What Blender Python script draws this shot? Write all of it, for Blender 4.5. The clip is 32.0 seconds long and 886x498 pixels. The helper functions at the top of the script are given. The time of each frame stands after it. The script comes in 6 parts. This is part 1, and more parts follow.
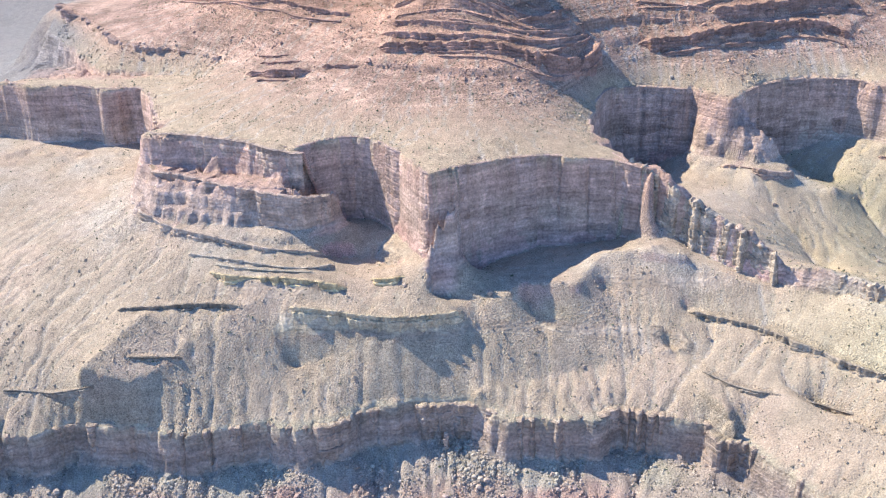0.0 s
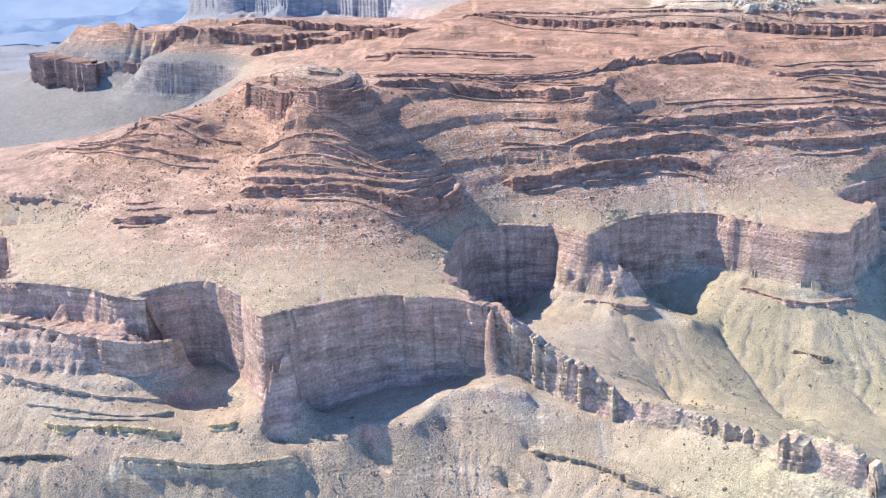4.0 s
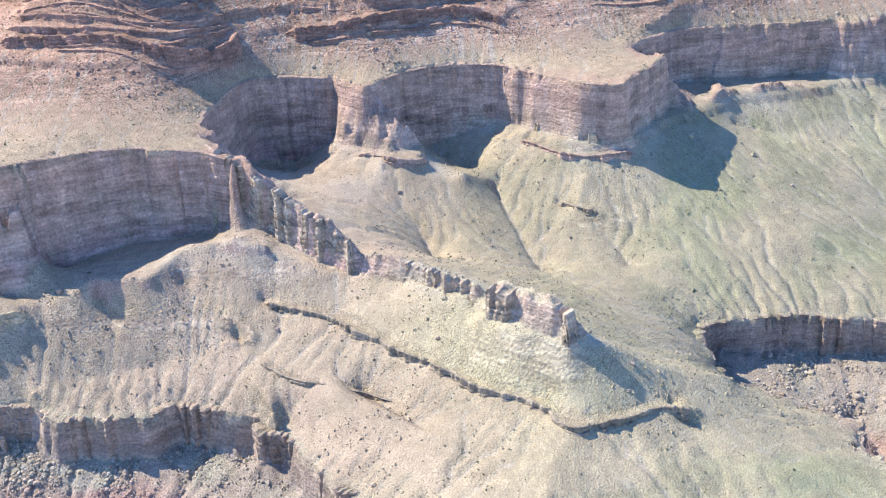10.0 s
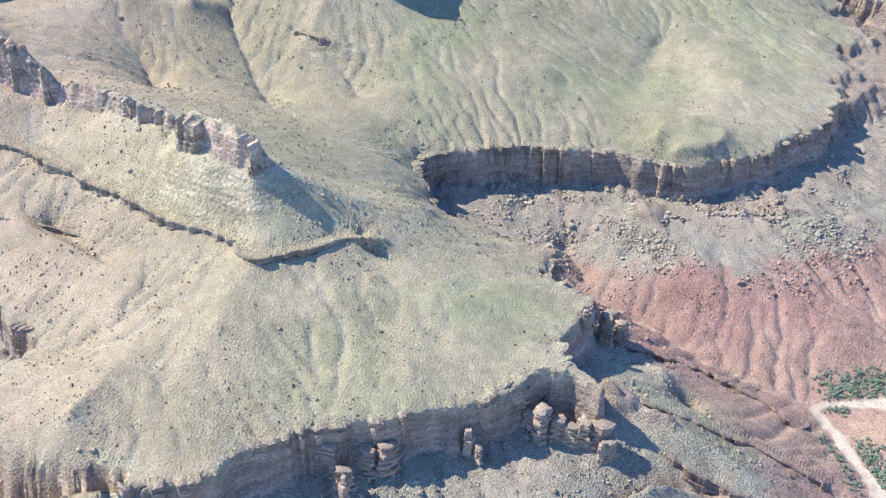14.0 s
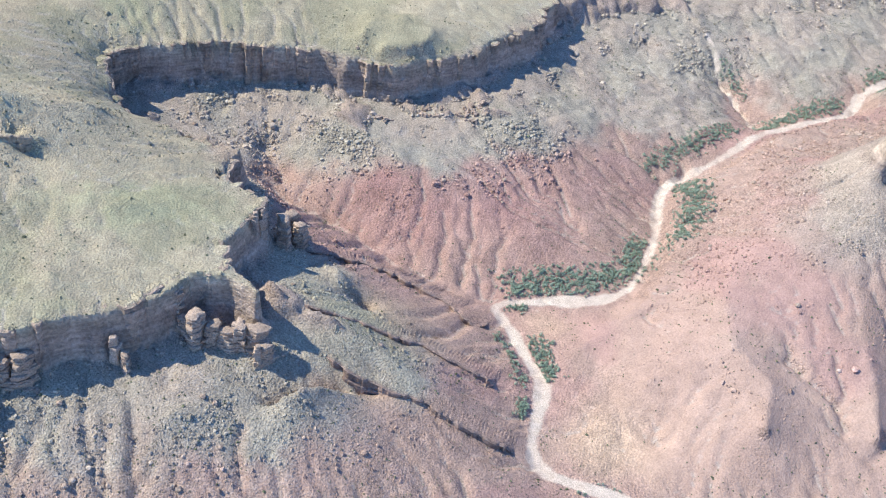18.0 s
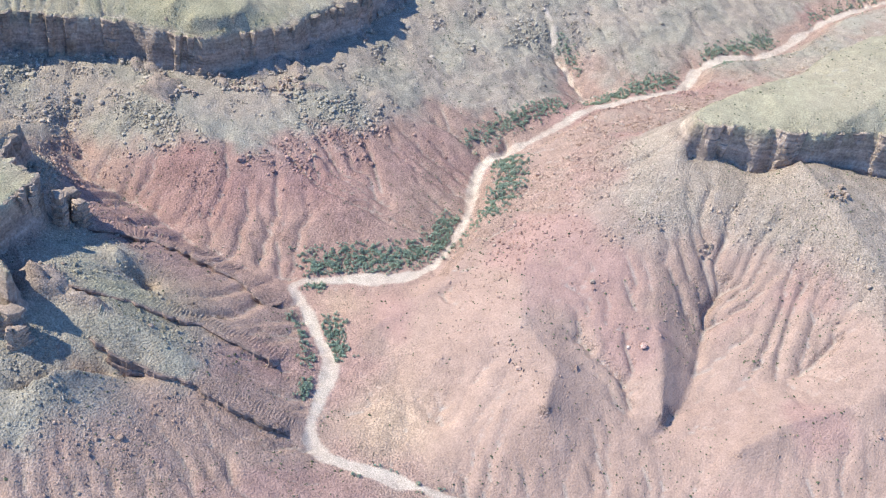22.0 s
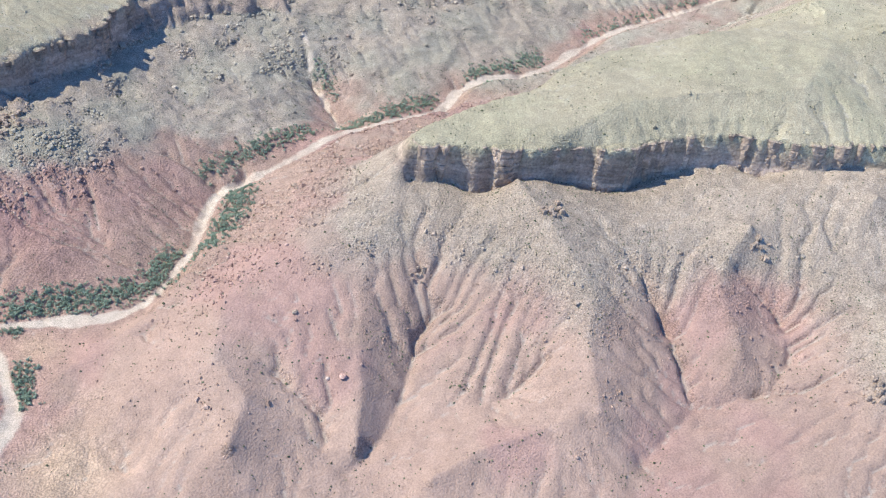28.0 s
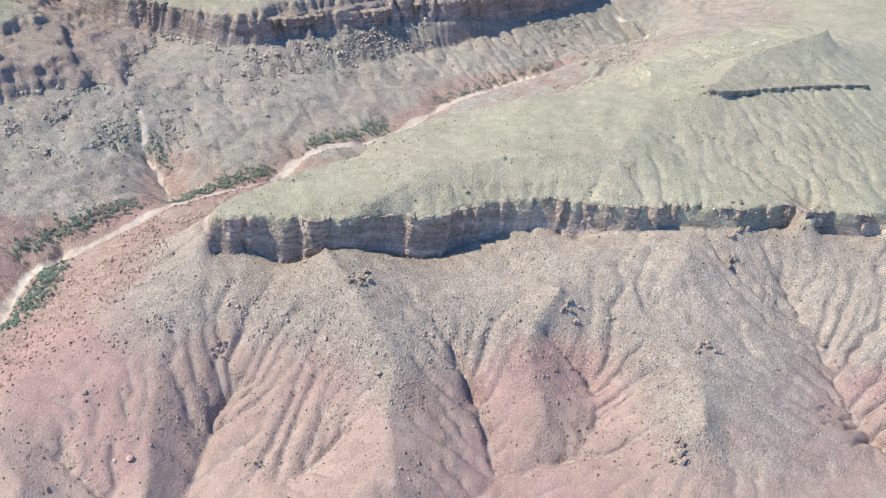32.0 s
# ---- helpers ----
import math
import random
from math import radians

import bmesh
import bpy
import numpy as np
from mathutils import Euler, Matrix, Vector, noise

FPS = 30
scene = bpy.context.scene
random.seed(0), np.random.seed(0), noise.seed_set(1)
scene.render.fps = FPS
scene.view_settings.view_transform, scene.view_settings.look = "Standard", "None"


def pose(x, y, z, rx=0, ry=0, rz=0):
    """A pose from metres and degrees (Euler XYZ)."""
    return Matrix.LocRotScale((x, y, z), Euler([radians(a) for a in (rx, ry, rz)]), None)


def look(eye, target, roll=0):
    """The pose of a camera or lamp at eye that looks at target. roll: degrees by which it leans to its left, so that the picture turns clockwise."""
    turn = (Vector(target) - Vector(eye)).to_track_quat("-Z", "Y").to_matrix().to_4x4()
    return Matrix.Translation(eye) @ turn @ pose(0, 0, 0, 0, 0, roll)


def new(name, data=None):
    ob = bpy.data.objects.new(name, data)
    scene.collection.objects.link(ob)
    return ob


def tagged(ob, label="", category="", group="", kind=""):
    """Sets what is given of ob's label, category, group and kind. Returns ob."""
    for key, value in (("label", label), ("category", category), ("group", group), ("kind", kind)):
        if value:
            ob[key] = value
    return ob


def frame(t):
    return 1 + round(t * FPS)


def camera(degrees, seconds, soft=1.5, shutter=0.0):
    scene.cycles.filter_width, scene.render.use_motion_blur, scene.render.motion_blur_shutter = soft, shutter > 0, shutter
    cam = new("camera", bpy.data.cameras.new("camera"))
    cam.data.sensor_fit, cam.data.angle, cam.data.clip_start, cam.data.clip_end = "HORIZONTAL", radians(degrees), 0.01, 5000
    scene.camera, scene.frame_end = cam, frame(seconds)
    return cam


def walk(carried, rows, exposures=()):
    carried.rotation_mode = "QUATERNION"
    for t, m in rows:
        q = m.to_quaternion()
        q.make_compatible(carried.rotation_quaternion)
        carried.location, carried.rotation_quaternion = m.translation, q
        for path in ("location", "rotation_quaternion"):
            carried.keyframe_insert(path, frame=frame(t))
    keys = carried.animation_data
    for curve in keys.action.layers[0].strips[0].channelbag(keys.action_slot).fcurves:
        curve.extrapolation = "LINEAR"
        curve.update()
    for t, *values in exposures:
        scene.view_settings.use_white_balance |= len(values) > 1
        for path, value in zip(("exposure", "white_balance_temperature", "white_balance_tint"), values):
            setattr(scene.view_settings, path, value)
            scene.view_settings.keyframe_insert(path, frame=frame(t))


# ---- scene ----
cam = camera(45.7, 32.0, soft=1.15)
PATH = [
    (0, (-206.09, -3.84, 668.25), (-245.84, 885.97, 213.64), -1.94),
    (0.5, (-189.17, -2.87, 668.02), (-226.01, 897.25, 233.94), -2.08),
    (1, (-171.21, -2.26, 667.58), (-205.62, 907.67, 254.25), -2.31),
    (1.5, (-152.89, -1.87, 666.90), (-185.37, 916.93, 273.53), -2.44),
    (2, (-135.87, -0.99, 666.82), (-165.42, 922.64, 284.69), -2.46),
    (2.5, (-119.13, -0.92, 666.28), (-146.00, 925.30, 290.26), -2.57),
    (3, (-101.44, -0.82, 665.80), (-127.14, 928.12, 296.47), -2.68),
    (3.5, (-84.26, 0.06, 665.50), (-106.87, 935.70, 313.28), -2.70),
    (5.5, (-16.21, 2.04, 661.65), (-35.95, 952.29, 350.77), -3.15),
    (6, (0.95, 1.83, 661.05), (-16.81, 952.09, 350.11), -3.15),
    (6.5, (18.13, 2.06, 659.98), (2.58, 951.11, 345.22), -3.14),
    (7, (34.67, 2.11, 658.73), (13.41, 949.11, 338.18), -3.14),
    (7.5, (52.42, 3.22, 657.19), (30.77, 935.69, 296.57), -3.19),
    (8, (69.74, 3.79, 655.10), (49.74, 927.54, 272.63), -3.16),
    (8.5, (86.44, 4.52, 652.71), (69.06, 919.19, 248.89), -3.02),
    (9, (102.67, 5.48, 649.91), (90.14, 908.28, 220.02), -2.88),
    (9.5, (120.35, 6.22, 647.93), (117.49, 903.12, 205.72), -2.56),
    (10, (138.64, 6.38, 646.33), (151.68, 894.78, 187.44), -2.22),
    (10.5, (156.57, 6.48, 644.90), (184.98, 890.99, 179.25), -1.71),
    (11, (173.95, 7.06, 643.30), (208.22, 882.62, 161.40), -1.58),
    (11.5, (193.06, 6.56, 641.95), (236.22, 866.57, 133.51), -1.42),
    (12, (212.15, 5.43, 640.75), (269.89, 852.32, 112.12), -0.87),
    (12.5, (229.88, 5.05, 639.81), (310.06, 838.99, 93.80), -0.13),
    (13, (247.55, 4.28, 638.50), (348.94, 827.03, 79.21), 0.71),
    (13.5, (264.44, 3.75, 637.41), (380.16, 807.35, 53.59), 1.28),
    (14, (281.85, 2.90, 635.75), (411.46, 798.77, 44.32), 1.89),
    (14.5, (297.99, 2.82, 635.36), (447.60, 788.08, 34.55), 2.71),
    (15, (313.78, 2.96, 635.03), (497.30, 769.13, 19.15), 4.24),
    (15.5, (329.26, 0.98, 635.20), (540.02, 747.84, 4.50), 5.66),
    (17.5, (394.31, -7.58, 631.94), (666.48, 703.53, -16.34), 8.74),
    (18, (410.29, -9.64, 632.19), (686.67, 697.13, -19.03), 9.14),
    (18.5, (426.55, -12.36, 632.00), (716.96, 679.98, -28.55), 9.95),
    (19, (442.72, -15.43, 632.20), (739.15, 675.03, -27.65), 10.13),
    (19.5, (458.83, -18.36, 632.32), (759.77, 670.73, -26.92), 10.32),
    (20, (474.93, -21.77, 632.35), (779.79, 665.56, -26.92), 10.61),
    (20.5, (490.00, -23.88, 632.97), (799.93, 659.96, -27.56), 11.01),
    (21, (505.11, -25.38, 634.41), (818.55, 657.00, -25.98), 11.10),
    (21.5, (521.09, -29.09, 635.22), (839.11, 652.09, -24.22), 11.29),
    (22, (537.12, -32.68, 636.01), (859.05, 646.19, -23.91), 11.48),
    (22.5, (552.99, -36.58, 636.89), (879.94, 640.96, -21.94), 11.56),
    (23, (569.19, -40.24, 637.61), (900.11, 635.18, -21.40), 11.65),
    (23.5, (584.94, -44.19, 638.10), (919.88, 629.84, -20.31), 11.74),
    (24, (599.44, -47.24, 639.00), (940.27, 625.20, -18.00), 11.92),
    (24.5, (614.04, -49.97, 640.14), (960.69, 621.86, -14.44), 12.10),
    (25, (628.79, -53.27, 640.94), (981.41, 618.87, -10.13), 11.97),
    (25.5, (643.70, -56.71, 641.80), (1001.59, 616.36, -5.42), 11.95),
    (27.5, (703.26, -72.14, 646.42), (1082.95, 600.73, 11.53), 11.85),
    (28, (719.49, -76.77, 647.64), (1104.00, 597.73, 17.40), 11.53),
    (28.5, (735.66, -79.30, 649.39), (1125.53, 609.94, 38.69), 10.76),
    (29, (750.80, -83.63, 651.07), (1149.26, 620.13, 62.90), 10.39),
    (29.5, (764.80, -86.90, 652.39), (1171.47, 623.73, 78.27), 10.14),
    (30, (776.56, -92.19, 654.45), (1190.98, 617.93, 85.26), 10.31),
    (30.5, (790.73, -97.49, 656.34), (1210.90, 611.99, 90.58), 10.29),
    (31, (806.03, -102.79, 658.62), (1230.59, 606.23, 95.55), 10.37),
    (31.5, (820.79, -108.38, 660.58), (1252.10, 597.83, 99.12), 10.55),
    (32, (833.54, -114.64, 662.01), (1269.19, 578.33, 87.55), 11.26),
]
walk(cam, [(t, look(e, g, r)) for t, e, g, r in PATH], [(0, 1.16, 5240, 11), (8, 1.18, 5190, 11), (10, 1.17, 5160, 10), (13, 1.04, 5080, 7.5), (20, 0.9, 5050, 8), (32, 0.72, 5060, 6)])

# sky and sun
SUN_AZ, SUN_EL = radians(-65), radians(45.5)          # azimuth from +y towards +x
world = bpy.data.worlds.new("sky")
scene.world = world
world.use_nodes = True
sky = world.node_tree.nodes.new("ShaderNodeTexSky")
sky.sky_type, sky.sun_disc = "NISHITA", False
sky.sun_elevation, sky.sun_rotation = SUN_EL, SUN_AZ
sky.altitude, sky.dust_density, sky.ozone_density = 1200, 0.3, 6.0
world.node_tree.nodes["Background"].inputs["Strength"].default_value = 0.138
world.node_tree.links.new(sky.outputs[0], world.node_tree.nodes["Background"].inputs["Color"])
sun_data = bpy.data.lights.new("sun", "SUN")
sun_data.energy, sun_data.angle, sun_data.color = 4.35, radians(0.55), (1.0, 0.82, 0.555)
sun = new("sun", sun_data)
toward = Vector((math.sin(SUN_AZ) * math.cos(SUN_EL), math.cos(SUN_AZ) * math.cos(SUN_EL), math.sin(SUN_EL)))
sun.matrix_world = look(toward * 3000, (0, 0, 0))

# ---- land: rims, crests, washes and gullies in plan, with their heights ----
LANDFORMS = dict(
    tapeats_rim_west=[(-634, 730, 113), (-605, 734, 113), (-576, 752, 113), (-517, 746, 113), (-469, 733, 113), (-435, 741, 113), (-402, 748, 113), (-375, 736, 113), (-337, 752, 113), (-319, 768, 113), (-273, 774, 113), (-258, 776, 113), (-222, 778, 113), (-187, 750, 113), (-167, 754, 113), (-138, 749, 113), (-108, 755, 113), (-91, 770, 113), (-49, 757, 113), (-21, 748, 113), (9, 728, 113)],
    tapeats_rim_cove=[(-15, 746, 110), (-9, 719, 110), (11, 728, 110), (27, 693, 110), (55, 655, 110), (74, 636, 110)],
    tapeats_rim_near=[(154, 476, 112), (215, 479, 112), (221, 493, 112), (267, 514, 112), (286, 514, 112), (328, 517, 112), (371, 522, 112), (413, 536, 112), (441, 555, 112), (469, 548, 112), (490, 529, 112)],
    tapeats_rim_east=[(490, 529, 112), (475, 555, 110), (464, 587, 108), (484, 607, 106), (506, 634, 104), (499, 649, 102), (482, 676, 100)],
    tapeats_rim_cleft=[(483, 678, 98), (498, 716, 94), (444, 767, 89), (416, 787, 85), (403, 807, 91), (401, 836, 98), (389, 852, 104)],
    tapeats_rim_far=[(389, 852, 104), (397, 875, 102), (462, 891, 100), (514, 892, 98), (555, 881, 96), (576, 882, 94), (604, 877, 92), (630, 862, 90), (660, 847, 91), (698, 853, 92), (754, 857, 93), (770, 876, 93), (838, 910, 94), (859, 944, 95), (882, 966, 96)],
    creek=[(736, 383, 2), (699, 404, 3), (681, 420, 4), (682, 440, 5), (702, 475, 6), (714, 497, 5), (708, 536, 5), (704, 570, 4), (699, 590, 6), (719, 591, 8), (747, 583, 11), (795, 574, 13), (824, 584, 14), (849, 609, 14), (876, 644, 15), (898, 689, 17), (915, 715, 22), (962, 728, 27), (1009, 749, 32), (1052, 773, 34), (1120, 786, 35), (1182, 796, 35), (1220, 838, 36)],
    creek_upper=[(1301, 848, 36), (1349, 860, 39), (1455, 922, 43), (1636, 969, 46), (1686, 990, 50), (1798, 996, 53), (1849, 1050, 57), (1827, 1105, 60)],
    tributary=[(1069, 798, 15), (1066, 843, 22), (1059, 878, 29), (1057, 887, 38), (1065, 905, 49), (1065, 937, 60)],
    west_gulch=[(699, 598, 4), (672, 611, 8), (619, 658, 12), (580, 709, 16), (543, 738, 20), (522, 771, 30), (516, 785, 40), (455, 834, 50), (427, 827, 60)],
    ledge_line=[(-18, 857, 158), (3, 847, 157), (50, 830, 155), (82, 800, 154), (119, 767, 153), (158, 736, 151), (186, 710, 150), (224, 692, 149), (237, 657, 149), (266, 666, 148), (293, 672, 147), (312, 686, 147), (344, 684, 146)],
    fin_crest=[(-47, 948, 266), (-19, 927, 250), (3, 918, 238), (24, 900, 228), (45, 888, 218), (64, 875, 210), (71, 875, 203)],
    redwall_rim_west=[(-400, 965, 287), (-386, 978, 287), (-350, 997, 288), (-320, 993, 288), (-292, 958, 288), (-272, 919, 289), (-257, 890, 289), (-245, 901, 290), (-230, 906, 290)],
    redwall_rim_main=[(-231, 913, 287), (-206, 931, 284), (-174, 949, 282), (-142, 960, 279), (-119, 957, 276), (-86, 961, 273), (-64, 951, 271), (-48, 941, 268)],
    redwall_rim_alcove=[(-46, 935, 268), (-74, 975, 270), (-91, 1016, 272), (-93, 1062, 274), (-81, 1123, 275), (-64, 1173, 274), (-17, 1183, 273), (36, 1169, 272)],
    redwall_rim_cove=[(80, 1144, 272), (124, 1189, 272), (180, 1208, 271), (233, 1201, 270), (252, 1177, 270)],
    redwall_rim_prow=[(253, 1183, 268), (309, 1131, 268), (330, 1117, 269), (362, 1117, 269), (418, 1191, 270), (431, 1215, 270)],
    redwall_rim_east=[(407, 1268, 272), (466, 1310, 272), (540, 1316, 272), (598, 1319, 272), (662, 1321, 272)],
    spur_crest=[(36, 1167, 272), (73, 1137, 272), (92, 1134, 255), (115, 1118, 232), (132, 1127, 214)],
    mesa_rim=[(1053, 593, 146), (1078, 587, 148), (1104, 576, 150), (1136, 566, 152), (1168, 555, 155), (1207, 548, 157), (1240, 538, 160), (1275, 541, 163), (1329, 535, 168), (1352, 523, 170), (1386, 497, 174), (1436, 484, 178), (1469, 476, 180), (1510, 454, 182), (1557, 452, 184), (1561, 434, 185), (1593, 430, 186), (1636, 408, 188)],
    slope_prow=[(228, 1151, 196), (280, 1106, 191), (318, 1092, 189), (374, 1108, 190)],
    ledge_tri=[(281, 1051, 157), (301, 1037, 156), (325, 1022, 155)],
    cone_top=[(677, 902, 116), (691, 901, 116)],
    butte_top=[(-367, 1426, 412), (-253, 1300, 450), (-190, 1290, 446)],
    gully_one=[(898, 453, 52), (919, 417, 42), (923, 403, 37), (914, 366, 30), (917, 350, 25), (889, 331, 17)],
    gully_two=[(1042, 474, 72), (1015, 456, 56), (1006, 438, 49), (984, 406, 38), (967, 387, 33), (914, 347, 26)],
    gully_three=[(1208, 430, 103), (1210, 390, 82), (1203, 345, 70), (1200, 324, 64), (1133, 294, 50)],
    gully_four=[(1284, 418, 112), (1306, 373, 96), (1294, 337, 88), (1257, 312, 78), (1200, 324, 64)],
    gully_five=[(1522, 402, 135), (1512, 328, 118), (1500, 274, 105), (1502, 230, 95)],
    crest_knoll=[(1133, 549, 134), (1140, 513, 128), (1147, 464, 116), (1154, 428, 107), (1131, 392, 92), (1115, 334, 75), (1061, 327, 60)],
    crest_red=[(1050, 577, 112), (1001, 539, 97), (954, 549, 85), (911, 563, 68), (876, 525, 62), (855, 473, 58), (870, 432, 54), (849, 397, 47)],
    red_flank=[(792, 470, 29), (763, 453, 12), (780, 420, 8)],
    red_nose=[(821, 539, 30), (770, 530, 20), (737, 512, 12)],
    mesa_crest=[(1130, 600, 158), (1177, 560, 164), (1250, 588, 174), (1335, 575, 187), (1423, 551, 195), (1528, 632, 202), (1566, 611, 216), (1651, 660, 225), (1800, 690, 235)],
    far_slope_a=[(545, 769, 20), (531, 809, 30), (602, 817, 57), (656, 748, 52)],
    far_slope_b=[(675, 745, 52), (721, 702, 38), (790, 705, 30)],
    far_slope_c=[(750, 802, 68), (837, 763, 44), (885, 822, 45)],
    gulch_spur=[(692, 664, 22), (764, 655, 29)],
    plateau_ridge=[(560, 600, 62), (584, 575, 32)],
    near_talus=[(499, 467, 84), (566, 483, 38), (419, 465, 68)],
    near_foot=[(360, 400, 40), (480, 400, 36), (600, 400, 20), (680, 380, 6)],
    creek_lower=[(736, 383, 2), (800, 340, 0), (900, 280, -3), (1000, 150, -8), (1000, -200, -15)],
    slope_mid_a=[(226, 635, 143), (215, 595, 138), (258, 600, 131), (287, 555, 118)],
    slope_mid_b=[(121, 532, 131), (155, 590, 127), (193, 554, 124)],
    slope_mid_c=[(75, 750, 126), (142, 669, 136), (-40, 825, 141), (4, 726, 131)],
    slope_west_a=[(-218, 777, 125), (-115, 805, 128), (-21, 814, 150), (-96, 874, 177)],
    slope_west_b=[(-295, 809, 164), (-385, 804, 133)],
    slope_west_c=[(-408, 848, 191), (-456, 819, 173), (-520, 758, 151), (-564, 762, 163), (-517, 820, 185)],
    ledge_west=[(-548, 834, 180), (-501, 835, 180), (-459, 838, 180), (-437, 834, 180)],
    ledge_mid=[(-394, 831, 180), (-330, 827, 180), (-288, 819, 180), (-232, 836, 178)],
    muav_west=[(-469, 869, 196), (-429, 857, 196), (-397, 862, 196), (-364, 855, 196)],
    slope_alcove_west=[(-368, 915, 190), (-340, 925, 186), (-316, 920, 186), (-290, 905, 184)],
    far_talus_b=[(518, 1208, 178), (600, 1190, 165), (760, 1180, 145)],
    butte_gully=[(-170, 1263, 395), (-115, 1225, 352), (-80, 1226, 330), (-54, 1212, 308), (-50, 1188, 290)],
    butte_ledge=[(-325, 1153, 330), (-246, 1147, 332), (-180, 1124, 333), (-130, 1128, 328), (-105, 1165, 326), (-84, 1205, 325)],
    butte_west=[(-600, 1330, 322), (-533, 1275, 312), (-400, 1110, 305)],
    butte_shoulder=[(-486, 1357, 387), (-418, 1320, 385), (-379, 1326, 360), (-312, 1259, 345)],
    bench=[(-203, 1056, 301), (-330, 1030, 300)],
    supai_rim_a=[(-29, 1233, 312), (73, 1231, 312), (109, 1244, 314), (162, 1270, 314), (247, 1276, 312)],
    supai_rim_b=[(169, 1310, 345), (256, 1375, 345), (333, 1388, 345), (433, 1376, 345)],
    supai_rim_c=[(-130, 1372, 410), (-2, 1407, 402), (105, 1319, 396), (144, 1426, 400), (240, 1556, 385), (368, 1513, 375), (477, 1461, 372)],
    supai_rim_d=[(280, 1371, 331), (374, 1266, 272), (480, 1330, 300), (700, 1400, 310), (900, 1400, 310)],
    coconino_foot=[(62, 2181, 445), (220, 2053, 445), (320, 2001, 445), (397, 1845, 445), (395, 1760, 445), (463, 1744, 445), (504, 1793, 445), (645, 1740, 445), (703, 1729, 445)],
    far_rim_one=[(-1106, 2590, 300), (-977, 2470, 300), (-880, 2400, 300), (-788, 2370, 300), (-622, 2315, 300)],
    far_ledge_two=[(-977, 2567, 362), (-760, 2373, 362), (-606, 2271, 365), (-491, 2308, 372), (-340, 2287, 373), (-163, 2210, 380)],
    far_rim_three=[(-1021, 3962, 350), (-880, 3830, 350), (-760, 3800, 350), (-623, 3634, 350), (-450, 3600, 350), (-263, 3436, 350)],
    far_valley=[(-2243, 5444, 150), (-2001, 5588, 150), (-1798, 5911, 150)],
    terrace_rim_east=[(1000, 1240, 106), (1074, 1144, 107), (1137, 1096, 108), (1188, 1052, 108), (1236, 1042, 108), (1317, 1054, 108), (1381, 1054, 108), (1460, 1077, 108), (1508, 1069, 108), (1599, 1100, 109), (1672, 1110, 109), (1800, 1160, 110), (2000, 1250, 110)],
    horizon_west=[(-2600, 4800, 90), (-1500, 4850, 95), (-700, 4850, 130), (-200, 4850, 300), (300, 4850, 430), (1500, 4800, 450), (3000, 4000, 420)],
    edge_west=[(-2600, 600, 300), (-2600, 2500, 200), (-2600, 4800, 90)],
    edge_east=[(2600, -900, 150), (2700, 1200, 250), (2800, 3000, 420)],
    edge_south=[(-2600, -1000, 60), (-500, -1000, 20), (1000, -1000, -20), (2600, -1000, 150)],
    plain_north=[(200, 2600, 420), (900, 2500, 430), (2000, 2500, 420)],
    redwall_rim_farwest=[(-794, 1215, 283), (-745, 1197, 283), (-691, 1198, 283), (-657, 1178, 283), (-612, 1188, 283), (-581, 1130, 283), (-554, 1046, 283)],
    prow_crest=[(-231, 913, 287), (-235, 888, 255), (-255, 876, 235), (-261, 852, 192)],
    spur_foot=[(29, 1138, 203), (75, 1098, 203), (120, 1079, 203), (135, 1102, 203)],
    redwall_rim_farther=[(760, 1330, 272), (1000, 1350, 275), (1300, 1500, 280), (1800, 1700, 285)],
    alcove_floor=[(-258, 860, 176), (-200, 845, 176), (-173, 863, 188), (-120, 859, 190), (-92, 906, 196), (-48, 896, 203), (-16, 888, 203)],
    plateau_west_edge=[(106, 615, 112), (80, 596, 112), (49, 552, 116), (18, 523, 116)],
    tapeats_rim_corner=[(154, 476, 112), (90, 470, 112), (30, 480, 112), (0, 510, 114)],
    west_gorge=[(-700, 600, 22), (-400, 630, 20), (-200, 640, 15), (-80, 580, 10), (-60, 450, 5), (80, 330, 0), (500, 250, 0), (800, 200, -4)],
    crest_shoulder=[(1433, 435, 158), (1386, 408, 131), (1374, 398, 129), (1376, 328, 126), (1345, 279, 122)],
    creek_south=[(760, 372, 1), (850, 322, -1)],
    farwest_slope=[(-760, 1000, 190), (-700, 800, 150), (-800, 700, 120)],
    bench_rim_west=[(-557, 1022, 286), (-521, 1019, 286), (-469, 1005, 286), (-426, 978, 286), (-401, 968, 286)],
    foot_east=[(455, 1195, 205), (526, 1248, 205), (586, 1261, 205), (649, 1263, 205)],
    crest_b=[(1001, 539, 97), (982, 503, 82), (964, 458, 66), (955, 416, 55), (938, 375, 42)],
    crest_c=[(1305, 440, 140), (1264, 417, 116), (1253, 377, 104), (1252, 354, 97), (1229, 329, 80)],
    crest_front=[(1115, 334, 75), (1069, 336, 66), (1019, 336, 57), (977, 328, 48)],
    draw_b=[(1097, 395, 72), (1064, 381, 56), (1018, 382, 46), (972, 379, 34)],
    ridge_e=[(499, 558, 92), (537, 533, 76), (578, 503, 58), (628, 467, 32), (666, 438, 12)],
    ledge_mesa=[(1540, 700, 197), (1600, 690, 204), (1660, 690, 208), (1740, 700, 212), (1820, 710, 216)],
    far_talus_c=[(427, 1102, 167), (467, 1026, 144), (485, 1010, 139), (547, 987, 132), (565, 968, 117)],
    cone_ring=[(640, 880, 112), (655, 905, 112), (690, 905, 112), (712, 880, 110), (695, 860, 108), (655, 858, 108)],
